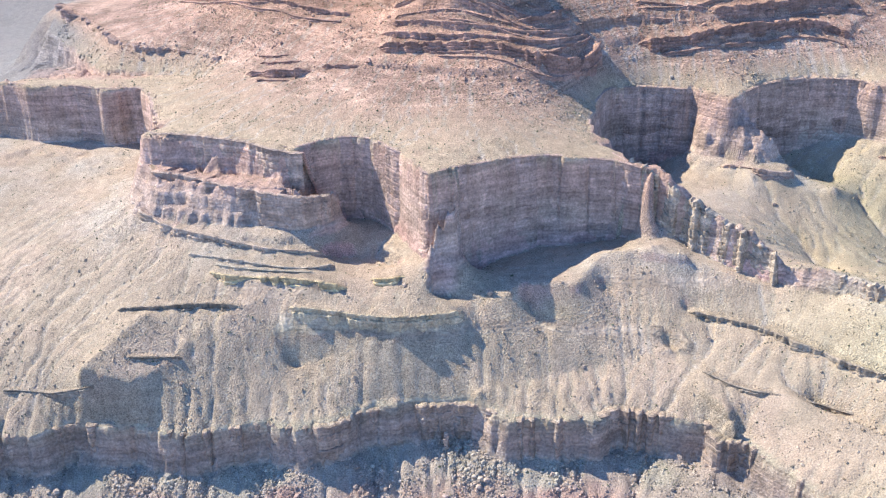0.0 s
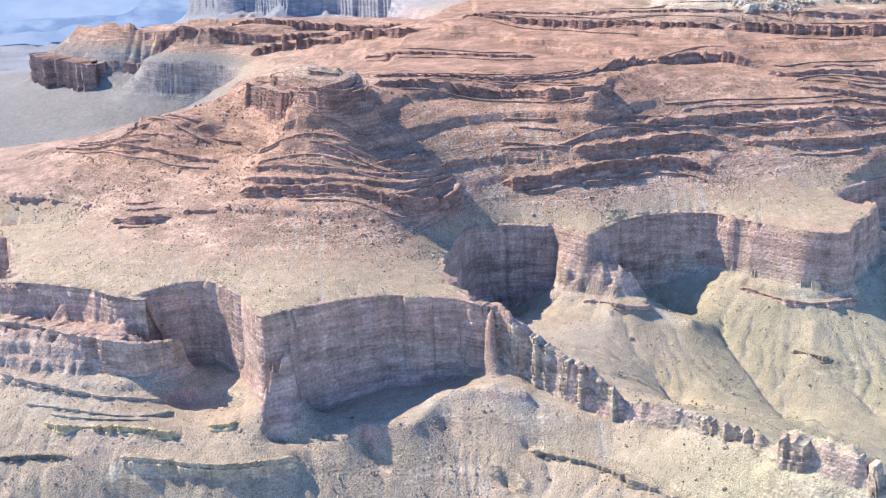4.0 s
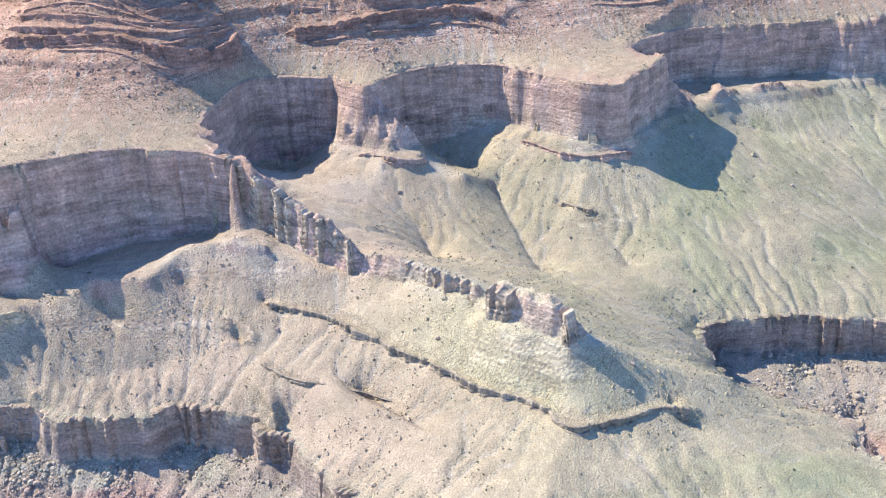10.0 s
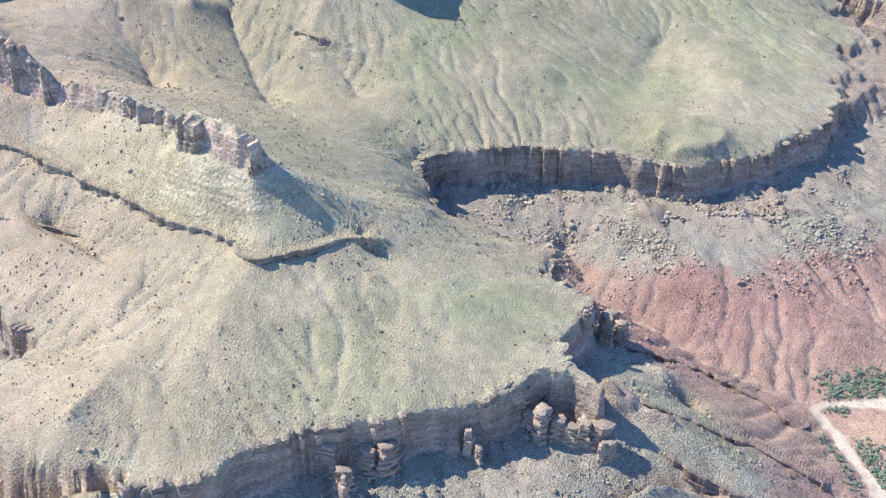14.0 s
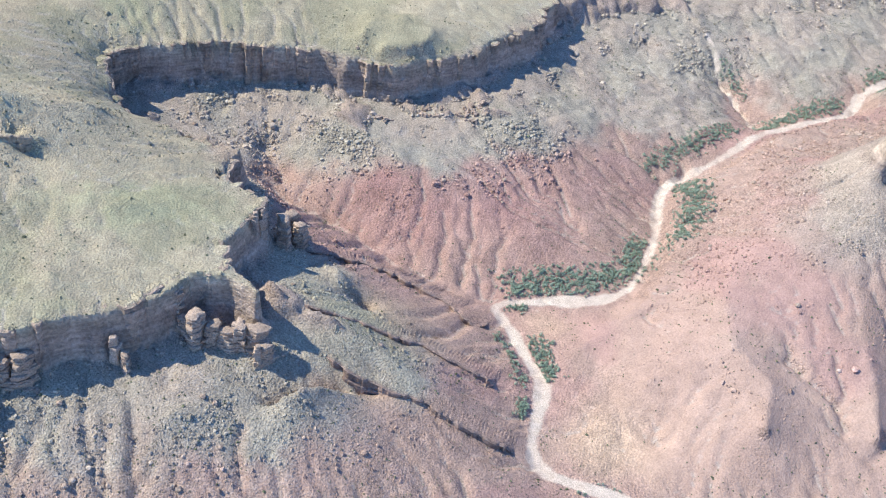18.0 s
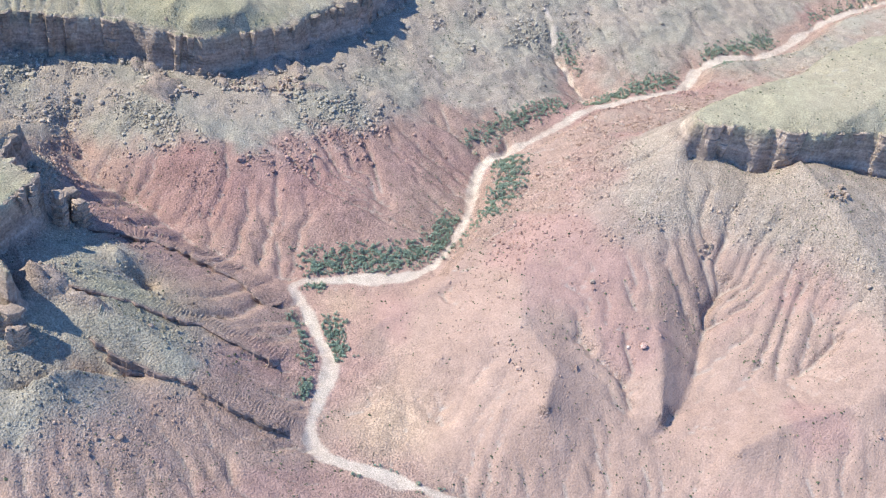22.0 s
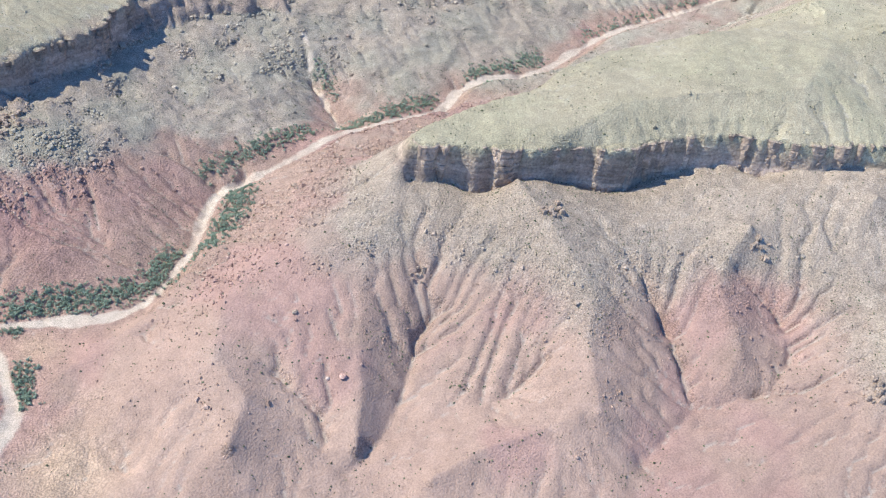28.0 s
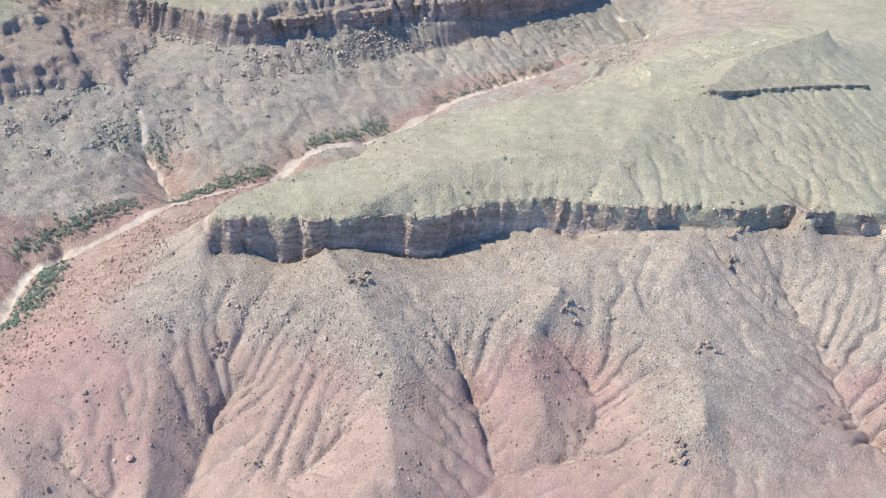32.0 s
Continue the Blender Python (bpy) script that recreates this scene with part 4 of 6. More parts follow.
def joined_faces(owner):
    """A number for each patch of faces that touch and have the same owner; -1 elsewhere."""
    own = owner.reshape(n_x - 1, n_y - 1)
    lab = np.where(own >= 0, np.arange(own.size).reshape(own.shape), -1)
    while True:
        old = lab.copy()
        for axis, way in ((0, 1), (0, -1), (1, 1), (1, -1)):
            near, same = np.roll(lab, way, axis), np.roll(own, way, axis) == own
            lab = np.where((own >= 0) & same & (near >= 0) & (near < lab), near, lab)
        flat = lab.ravel()
        for k in range(6):
            flat = np.where(flat >= 0, flat[np.maximum(flat, 0)], -1)
        lab = flat.reshape(own.shape)
        if (lab == old).all():
            return lab.ravel()


# walls and ledges: each belongs to the rim above it
LIME = "sheer red-brown limestone wall under a flat bench"
SANDSTONE = "brown layered sandstone cliff above a rubble slope"
LEDGE = "dark brown rock ledge across a pale slope"
REDLEDGE = "dark red sandstone ledge on a rubble slope"
CLIFFS = [
    ("limestone_cliff", 150, 273, 0.34, WALL, "cliff", {
        "redwall_rim_farwest": LIME, "redwall_rim_west": "shaded red limestone alcove wall above grey talus",
        "bench_rim_west": "stepped red and grey limestone cliff above ledges", "redwall_rim_main": "broad shaded red limestone cliff above a talus slope",
        "prow_crest": "sunlit pale orange limestone prow between two alcoves", "fin_crest": "jagged narrow limestone fin of brown columns",
        "redwall_rim_alcove": "deep shaded limestone alcove wall beside a bench", "spur_crest": "sunlit limestone buttress stepped down to talus",
        "redwall_rim_cove": "curved shaded limestone wall between two buttresses", "redwall_rim_prow": "sunlit orange limestone headland above a talus fan",
        "redwall_rim_east": "long shaded limestone wall behind a headland", "redwall_rim_farther": LIME,
        "far_rim_one": "distant hazy red limestone wall", "far_ledge_two": "distant red sandstone ledges on a ridge", "far_rim_three": "distant hazy red limestone wall"}),
    ("sandstone_cliff", 60, 107, 0.36, WALL, "cliff", {
        "tapeats_rim_west": "long shaded brown sandstone cliff above rubble", "tapeats_rim_cove": SANDSTONE,
        "tapeats_rim_near": "shaded brown sandstone cliff under a green bench", "tapeats_rim_east": "broken sandstone cliff with a stacked knob",
        "tapeats_rim_cleft": SANDSTONE, "tapeats_rim_far": "shaded sandstone cliff with sunlit pillars above red slopes",
        "mesa_rim": "layered sandstone cliff along a flat mesa edge", "terrace_rim_east": "long shaded sandstone cliff above grey rubble"}),
    ("pale_cliff", 446, 562, 0.3, WALL, "cliff", {"coconino_foot": "pale cream sandstone cliff on a red slope"}),
    ("rock_ledge", 145, 152.5, 0.1, WALL, "ledge", {"ledge_line": LEDGE, "ledge_tri": LEDGE, "ledge_mesa": "long dark rock ledge across a green mesa slope"}),
    ("rock_ledge", 176, 183, 0.12, WALL, "ledge", {"ledge_west": LEDGE, "ledge_mid": LEDGE}),
    ("red_ledge", 304.5, 315, 0.2, WALL, "ledge", {"butte_west": REDLEDGE, "bench": REDLEDGE, "supai_rim_a": REDLEDGE, "supai_rim_d": REDLEDGE}),
    ("red_ledge", 322.5, 335, 0.2, WALL, "ledge", {"butte_ledge": REDLEDGE, "supai_rim_a": REDLEDGE, "butte_west": REDLEDGE}),
    ("red_ledge", 343, 352, 0.2, WALL, "ledge", {"butte_shoulder": REDLEDGE, "supai_rim_b": REDLEDGE}),
    ("red_ledge", 361, 373, 0.2, WALL, "ledge", {"butte_shoulder": REDLEDGE, "supai_rim_b": REDLEDGE}),
    ("red_ledge", 385, 399, 0.2, WALL, "ledge", {"butte_top": "red ledge cap of a small butte", "supai_rim_c": REDLEDGE, "supai_rim_e": REDLEDGE, "supai_rim_f": REDLEDGE}),
]
BANDS = {"limestone_cliff": {"base_ledge": (0, 208), "wall_face": (208, 256), "cap_rock": (256, 999)},
         "sandstone_cliff": {"lower_bed": (0, 80), "upper_bed": (80, 97), "cap_rock": (97, 999)}}
taken = np.zeros(len(quads), bool)
owner_of, owners = np.full(len(quads), -1), []
for name, low, high, least, mat, category, rims in CLIFFS:
    pick = np.nonzero((face_s > low) & (face_s < high) & (face_steep > least) & (face_p[:, 1] > 150) & (owner_of < 0))[0]
    best, who = np.full(len(pick), 260.0 ** 2), np.full(len(pick), -1)
    for rim, label in rims.items():
        for m in stretch_points(LANDFORMS[rim], 18.0):
            d = (face_p[pick, 0] - m[0]) ** 2 + (face_p[pick, 1] - m[1]) ** 2
            closer = d < best
            best[closer], who[closer] = d[closer], len(owners)
        owners.append((name, mat, label, category))
    owner_of[pick] = who
patches = joined_faces(owner_of)
numbers, inverse, sizes = np.unique(patches, return_inverse=True, return_counts=True)
inverse = inverse.ravel()
band_of = np.zeros(len(quads), int)
for k, (name, mat, label, category) in enumerate(owners):
    if name in BANDS:
        mine = owner_of == k
        for b_, (least_s, most_s) in enumerate(BANDS[name].values()):
            band_of[mine & (face_s >= least_s) & (face_s < most_s)] = b_
layers = joined_faces(np.where(owner_of >= 0, patches * 3 + band_of, -1))
layer_no, layer_in, layer_size = np.unique(layers, return_inverse=True, return_counts=True)
small_layer = layer_size[layer_in.ravel()] < 60
band_of[small_layer] = 1
order = np.argsort(inverse, kind="stable")
starts = np.searchsorted(inverse[order], np.arange(len(numbers) + 1))
for q, number in enumerate(numbers):
    if number < 0 or sizes[q] < 70:
        continue
    mine = order[starts[q]:starts[q + 1]]
    name, mat, label, category = owners[owner_of[mine[0]]]
    bands = BANDS.get(name)
    if bands and len(mine) < 150:
        continue
    taken[mine] = True
    group = "canyon walls" if bands else "ledges"
    if not bands:
        piece(name, mine, mat, label, category, group=group)
        continue
    root = tagged(new(name), label, category, group)
    root.location = (*face_p[mine].mean(0)[:2], face_p[mine, 2].min())
    for b_, band in enumerate(bands):
        layer = mine[band_of[mine] == b_]
        if b_ == 1:
            runs = [layer] if len(layer) else []
        else:
            runs = [layer[layers[layer] == v] for v in np.unique(layers[layer])]
        for run in runs:
            child = piece(band, run, mat)
            child.parent = root
            child.matrix_parent_inverse = Matrix.Translation(-root.location)
bed = np.nonzero((face_wash < 4.6) & ~taken)[0]
taken[bed] = True
piece("dry_wash", bed, SAND, "pale sandy dry wash winding between red slopes", "wash", "structure")
beds_up = np.nonzero(~taken & (face_s > 288))[0]
taken[beds_up] = True
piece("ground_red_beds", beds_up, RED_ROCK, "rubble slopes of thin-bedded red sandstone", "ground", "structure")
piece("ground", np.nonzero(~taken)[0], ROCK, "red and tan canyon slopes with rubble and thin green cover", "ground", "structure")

def land_height(x, y):
    """The height of the land at a place."""
    i = int(np.clip(np.searchsorted(verts[:, 0, 0], x), 1, n_x - 1))
    i = i if abs(verts[i, 0, 0] - x) < abs(verts[i - 1, 0, 0] - x) else i - 1
    return float(np.interp(y, verts[i, :, 1], verts[i, :, 2]))


# ---- bands of rock: ledges and fins, built bed by bed ----
def ground_tone(x, y):
    """The colour of the land at places."""
    i = np.clip(np.searchsorted(verts[:, 0, 0], x), 1, n_x - 1)
    j = [int(np.clip(np.searchsorted(verts[a, :, 1], b), 0, n_y - 1)) for a, b in zip(i, y)]
    return tone[i, j]


def heights(x, y):
    return np.array([land_height(a, b) for a, b in zip(x, y)])


def even(line, step):
    """A line with its corners cut, at even steps, and the way outwards on its right."""
    p = rounded([(*q, 0) if len(q) == 2 else q for q in line])
    u = np.concatenate([[0], np.cumsum(np.hypot(*np.diff(p[:, :2], axis=0).T))])
    at = np.arange(0, u[-1], step)
    p = np.stack([np.interp(at, u, p[:, c]) for c in range(3)], -1)
    run = np.gradient(p[:, :2], axis=0)
    wide = max(1, int(16 / step))
    run = np.stack([np.convolve(np.pad(run[:, c], wide, mode="edge"), np.ones(2 * wide + 1) / (2 * wide + 1), "valid") for c in (0, 1)], -1)
    run /= np.linalg.norm(run, axis=1)[:, None] + 1e-9
    return p, at, np.stack([run[:, 1], -run[:, 0]], -1)


def smooth_along(z, count):
    return np.convolve(np.pad(z, count, mode="edge"), np.ones(2 * count + 1) / (2 * count + 1), "valid") if len(z) > 2 else z


def strip(name, rows, tones, mat, parent):
    """A band of faces through rows of points, as a part of its thing."""
    n, m = len(rows[0]), len(rows)
    v = np.concatenate(rows)
    k = np.arange(n * m).reshape(m, n)
    q = np.stack([k[:-1, :-1], k[:-1, 1:], k[1:, 1:], k[1:, :-1]], -1).reshape(-1, 4)
    ob = toned(name, v, q, np.concatenate(tones), mat)
    ob.data.polygons.foreach_set("use_smooth", np.zeros(len(q), dtype=bool))
    ob.parent = parent
    ob.matrix_parent_inverse = Matrix.Translation(-parent.location)
    return ob


def rock_band(name, line, tall, seed, colour, label, category, group, step=1.6, jag=1.0, fin=0.0, beds=None, cap_mat=None, shoulder=0.0):
    """A ledge or fin of stacked beds along a line. fin: its thickness where it stands free; else its top runs back into the slope."""
    p, at, out = even(line, step)
    n = len(p)
    ends = np.clip(np.minimum(at, at[-1] - at) / (0.9 * tall + 2), 0, 1)
    big = value_noise(at, 0 * at + 31.0 * seed, 26, seed) + 0.6 * value_noise(at, 0 * at, 11, seed + 1)
    blocks = np.tanh(4 * value_noise(at, 0 * at + 7.0 * seed, 5.5, seed + 2))
    teeth = value_noise(at, 0 * at + 3.0 * seed, 2.4, seed + 3)
    p[:, :2] += out * (jag * (0.13 * min(tall, 18) + 0.6) * big + jag * (0.5 + 0.05 * min(tall, 24)) * blocks)[:, None]
    ground = heights(p[:, 0], p[:, 1])
    if fin:
        top = p[:, 2] + (jag if fin < 12 else 0.35 * jag) * (1.6 * blocks + 1.8 * teeth + 1.5 * big)
    else:
        top = smooth_along(ground, max(2, int(28 / step))) + tall * (0.42 + 0.1 * blocks + 0.12 * big + 0.05 * teeth)
        top = ground - 1.5 + (top - ground + 1.5) * ends
        p[:, :2] += out * (0.5 * tall * ends)[:, None]
    last = np.clip(np.minimum(at, at[-1] - at) / (5.0 if fin < 12 else 12.0), 0, 1)
    if fin >= 12:
        p[:, :2] -= out * (9.0 * (1 - last) ** 2)[:, None]
    elif fin:
        top = top - (1 - last) ** 2 * np.maximum(top - ground + 4, 0.6 * tall)
    foot_xy = p[:, :2] + out * (0.28 * tall + 2.0)
    foot = np.minimum(heights(foot_xy[:, 0], foot_xy[:, 1]), np.minimum(ground, top - (tall if fin else 0))) - 3.0
    root = tagged(new(name), label, category, group)
    root.location = (*p[n // 2, :2], float(foot[n // 2]))
    count = beds or max(2, int(round(tall / 4.0)))
    rng_b = np.random.RandomState(seed)
    cuts_b = np.sort(np.concatenate([[0, 1], (np.arange(1, count) + rng_b.uniform(-0.28, 0.28, count - 1)) / count]))
    shade_b = rng_b.uniform(0.82, 1.16, count)
    low_edge = np.maximum(top - tall * 1.25, foot) if not fin else foot

    def face_rows(side, reach, base, o_side):
        """One face of the band, bed by bed."""
        for k in range(count):
            a, b = cuts_b[k], cuts_b[k + 1]
            lean = reach * (1 - (a + b) / 2) + 0.5 * jag * value_noise(at, 0 * at + 57.0 * k + seed, 4.0, seed + 5) + 0.35 * jag * np.tanh(4 * value_noise(at, 0 * at + 91.0 * k, 2.6, seed + 6))
            z0, z1 = base + (top - base) * a, base + (top - base) * b
            t = np.array(colour) * shade_b[k] * (1 + 0.16 * value_noise(at, z1, 6, seed + 8) + 0.1 * teeth)[:, None]
            grow = side * (lean + (0.0 if k else 0.4))
            rows = [np.column_stack([p[:, :2] + (o_side + out * (grow - side * d)[:, None]), z]) for d, z in ((0.25, z0), (0.0, z0 + 0.25 * (z1 - z0)), (0.0, z0 + 0.85 * (z1 - z0)), (0.45, z1))]
            rows.append(np.column_stack([p[:, :2] + o_side - out * side * 1.2, z1 - 0.05]))
            if k == 0:
                rows.insert(0, np.column_stack([p[:, :2] + o_side + out * (grow + side * 1.0)[:, None], foot - 2]))
            strip("bed", rows, [t] * len(rows), WALL, root)

    face_rows(1.0, 0.2 * tall if not fin else 0.07 * tall + shoulder, low_edge, 0 * out)
    if fin:
        if fin < 12:
            face_rows(-1.0, 0.3 * tall, foot, -out * fin)
            back_top = top
        else:
            back_xy = p[:, :2] - out * fin
            back_top = np.minimum(smooth_along(top, 4), heights(back_xy[:, 0], back_xy[:, 1])) - 1.0
        near_edge = min(0.3 * fin, 3.0)
        rows = [np.column_stack([p[:, :2] + out * 0.9, top - 0.5]), np.column_stack([p[:, :2] - out * near_edge, top + 0.3]), np.column_stack([p[:, :2] - out * 0.6 * fin, 0.5 * top + 0.5 * back_top]), np.column_stack([p[:, :2] - out * (fin + 0.9), back_top - 0.6])]
        grass = ground_tone(p[:, 0] - out[:, 0] * fin, p[:, 1] - out[:, 1] * fin) if fin >= 12 else np.array(colour) * 1.05 + 0 * rows[0]
        strip("cap", rows, [np.array(colour) * 1.05 + 0 * rows[0], grass, grass, grass], WALL if fin < 12 else ROCK, root)
    else:
        calm_xy = np.stack([smooth_along(p[:, c], max(2, int(7 / step))) for c in (0, 1)], -1)
        calm_top = smooth_along(top, max(2, int(7 / step)))
        grass = ground_tone(p[:, 0] - out[:, 0] * (tall + 3), p[:, 1] - out[:, 1] * (tall + 3))
        rows = [np.column_stack([p[:, :2] + out * 0.6, top - 0.3]), np.column_stack([p[:, :2] - out * 0.8, top])]
        for share, lift, blend in ((0.35, 0.2, 0.25), (0.8, 0.3, 0.55), (1.4, 0.1, 0.85), (2.2, -0.3, 1.0), (2.6, -3.0, 1.0)):
            q = calm_xy - out * (1.5 + share * tall)
            rows.append(np.column_stack([q, (1 - blend) * calm_top + blend * np.minimum(heights(q[:, 0], q[:, 1]), calm_top + share * tall) + lift]))
        tones_c = [np.array(colour) * 1.05 + 0 * rows[0], 0.5 * np.array(colour) + 0.5 * grass] + [grass] * 5
        strip("cap", rows, tones_c, cap_mat or RED_ROCK, root)
    return root


RED, DARK_RED, BROWN, YELLOW, GREY_TAN = (0.33, 0.21, 0.16), (0.30, 0.185, 0.14), (0.32, 0.26, 0.19), (0.50, 0.39, 0.22), (0.42, 0.335, 0.245)
RED_LINES = dict(
    skirt_low=([(-329, 1157), (-299, 1155), (-246, 1148), (-199, 1137), (-159, 1123), (-130, 1122), (-105, 1145), (-84, 1178), (-74, 1215)], 15),
    skirt_mid=([(-323, 1179), (-266, 1159), (-213, 1150), (-160, 1140), (-129, 1149), (-100, 1187), (-82, 1216)], 8),
    skirt_high=([(-311, 1189), (-254, 1168), (-200, 1159), (-161, 1154), (-125, 1171), (-101, 1203)], 6),
    skirt_end=([(-168, 1172), (-144, 1184), (-122, 1208), (-114, 1225)], 12),
    butte_cap=([(-345, 1370), (-312, 1330), (-278, 1285), (-238, 1222), (-208, 1218), (-188, 1240), (-178, 1290)], 22),
    butte_top=([(-310, 1360), (-262, 1282), (-225, 1262), (-198, 1278), (-190, 1320)], 9),
    left_a=([(-655, 1490), (-600, 1430), (-497, 1329), (-461, 1311)], 6),
    left_b=([(-560, 1400), (-493, 1317), (-441, 1289), (-419, 1273), (-359, 1245)], 8),
    left_d=([(-540, 1470), (-490, 1400), (-435, 1350), (-400, 1331)], 9),
    left_e=([(-389, 1314), (-342, 1296)], 5),
    knob_low=([(-480, 1168), (-457, 1157), (-424, 1146), (-394, 1140)], 14),
    knob_low_b=([(-389, 1146), (-361, 1135), (-340, 1130)], 9),
    band_c_low=([(-182, 1350), (-136, 1367), (-85, 1375), (-33, 1375), (19, 1370), (69, 1345), (112, 1340), (135, 1375)], 16),
    band_c=([(-188, 1431), (-127, 1440), (-64, 1423), (-3, 1402), (52, 1420), (110, 1450), (128, 1490)], 12),
    alcove_c=([(125, 1470), (163, 1531), (216, 1556), (261, 1579), (306, 1590), (351, 1578), (372, 1536)], 26),
    alcove_low=([(372, 1523), (407, 1496), (454, 1513), (501, 1509), (541, 1506), (584, 1513), (640, 1517)], 12),
    rim_one=([(400, 1458), (436, 1451), (480, 1440), (526, 1437), (570, 1458)], 10),
    rim_two=([(165, 1324), (208, 1347), (258, 1375), (304, 1383), (357, 1384), (401, 1380), (453, 1399), (484, 1403), (520, 1403)], 12),
    rim_two_low=([(281, 1374), (323, 1361), (378, 1362)], 6),
    rim_three=([(67, 1268), (106, 1274), (143, 1289), (180, 1303), (211, 1316), (249, 1329), (275, 1334)], 13),
    rim_three_west=([(-20, 1283), (22, 1279), (70, 1271)], 5),
    rim_four=([(305, 1347), (355, 1340), (392, 1342), (437, 1345), (485, 1357), (521, 1374), (590, 1375)], 12),
    rim_five=([(-22, 1232), (33, 1232), (61, 1238), (89, 1249), (133, 1264), (169, 1276), (198, 1280), (226, 1274), (248, 1260)], 15),
    rim_six=([(200, 1300), (239, 1312), (278, 1322)], 8),
    high_east=([(363, 1704), (414, 1691), (470, 1663), (524, 1640), (572, 1627), (670, 1589)], 24),
    high_west=([(-60, 1990), (2, 1926), (81, 1869), (156, 1818), (227, 1769), (293, 1718), (362, 1690)], 16),
    high_upper=([(-8, 1979), (104, 1928), (197, 1843), (287, 1791), (373, 1751), (470, 1715), (600, 1690), (680, 1680)], 9),
    mid_low=([(-226, 1820), (-153, 1765), (-94, 1730), (-10, 1670), (60, 1650)], 10),
    ridge_low=([(-742, 2321), (-656, 2285), (-569, 2270), (-476, 2235), (-391, 2221), (-320, 2205)], 22),
    ridge_mid=([(-629, 2366), (-555, 2370), (-452, 2304), (-365, 2291), (-288, 2257), (-168, 2150)], 20),
    ridge_foot=([(-499, 2190), (-425, 2190), (-320, 2133), (-209, 2020), (-131, 1930)], 24),
)
for q, (key, (line, tall)) in enumerate(RED_LINES.items()):
    far_off = line[0][1] > 1600
    rock_band("red_ledge", line, tall, 700 + 11 * q, DARK_RED if tall > 14 else RED, "distant red sandstone ledge on a ridge" if far_off else "dark red sandstone ledge of stacked beds on a rubble slope", "ledge", "red ledges", step=3.0 if far_off else 1.7, jag=1.6 if far_off else 1.0)
# thin beds between the larger ledges
for q, (key, (line, tall)) in enumerate(RED_LINES.items()):
    p_l = np.array(line, float)
    long = np.hypot(*np.diff(p_l, axis=0).T).sum()
    r_l = random.Random(q)
    if long < 90 or key.startswith("ridge"):
        continue
    for rise in ((24, -17, 40) if p_l[0, 1] < 1600 else (34, -30)):
        a, b = r_l.uniform(0, 0.3), r_l.uniform(0.65, 1.0)
        at_l = np.linspace(a, b, 9)
        mid = [(float(np.interp(u, np.linspace(0, 1, len(p_l)), p_l[:, 0])) + r_l.uniform(-4, 4), float(np.interp(u, np.linspace(0, 1, len(p_l)), p_l[:, 1])) + rise + r_l.uniform(-3, 3)) for u in at_l]
        rock_band("red_ledge", mid, r_l.uniform(3.0, 5.0), 1400 + 13 * q + rise % 9, RED, "thin red sandstone ledge on a rubble slope", "ledge", "red ledges", step=2.2, jag=0.8)
PALE_LINES = dict(
    long_ledge=(LANDFORMS["ledge_line"], 9, BROWN), fan_ledge=(LANDFORMS["ledge_tri"], 8, BROWN),
    strata_a=([(-564, 968), (-515, 934), (-455, 914), (-400, 898), (-360, 915)], 7, (0.42, 0.33, 0.25)),
    strata_b=([(-500, 905), (-473, 897), (-432, 887), (-386, 875), (-349, 895)], 6, (0.40, 0.33, 0.25)),
    strata_c=([(-470, 888), (-454, 882), (-409, 874), (-366, 873)], 5, (0.40, 0.34, 0.25)),
    gulch_a=([(536, 634), (579, 640), (619, 630), (656, 600), (677, 560)], 10, (0.29, 0.21, 0.165)),
    gulch_b=([(517, 548), (574, 539), (622, 527), (673, 496)], 9, (0.29, 0.21, 0.165)),
    gulch_c=([(532, 509), (586, 478), (631, 453), (669, 433)], 9, (0.29, 0.21, 0.165)),
    yellow_a=([(-473, 877), (-452, 868), (-424, 862), (-397, 863), (-365, 858), (-333, 858)], 10, YELLOW),
    yellow_b=([(-318, 871), (-296, 865), (-278, 869)], 8, YELLOW),
    bench_a=([(-552, 838), (-517, 836), (-486, 841), (-460, 843), (-428, 834)], 8, BROWN),
    bench_b=([(-390, 834), (-362, 830), (-336, 828), (-320, 824), (-288, 819), (-258, 825), (-226, 838)], 9, (0.40, 0.33, 0.22)),
    bench_c=([(-646, 773), (-615, 773), (-586, 764), (-551, 758)], 3, BROWN),
    bench_d=([(-530, 780), (-505, 783), (-478, 789)], 4, BROWN),
    low_a=([(-16, 789), (15, 762), (55, 748), (83, 744), (106, 729)], 4, BROWN),
    mesa_high=([(1562, 613), (1604, 610), (1665, 608), (1722, 607), (1798, 604)], 8, BROWN),
    prow_base=([(250, 1146), (285, 1108), (322, 1094), (376, 1110)], 9, (0.44, 0.31, 0.24)),
    spur_base=([(60, 1112), (90, 1092), (122, 1080), (140, 1098)], 8, (0.42, 0.31, 0.24)),
)
for q, (key, (line, tall, colour)) in enumerate(PALE_LINES.items()):
    rock_band("rock_ledge", [m[:2] for m in line], tall, 900 + 11 * q, colour, "dark rock rib across a red slope" if key[:5] in ("gulch", "talus") else "yellow rock ledge of short columns on a pale slope" if key[:6] == "yellow" else "dark brown rock ledge across a pale slope", "ledge", "ledges", step=1.3, jag=1.0 if tall < 7 else 1.5, cap_mat=ROCK)
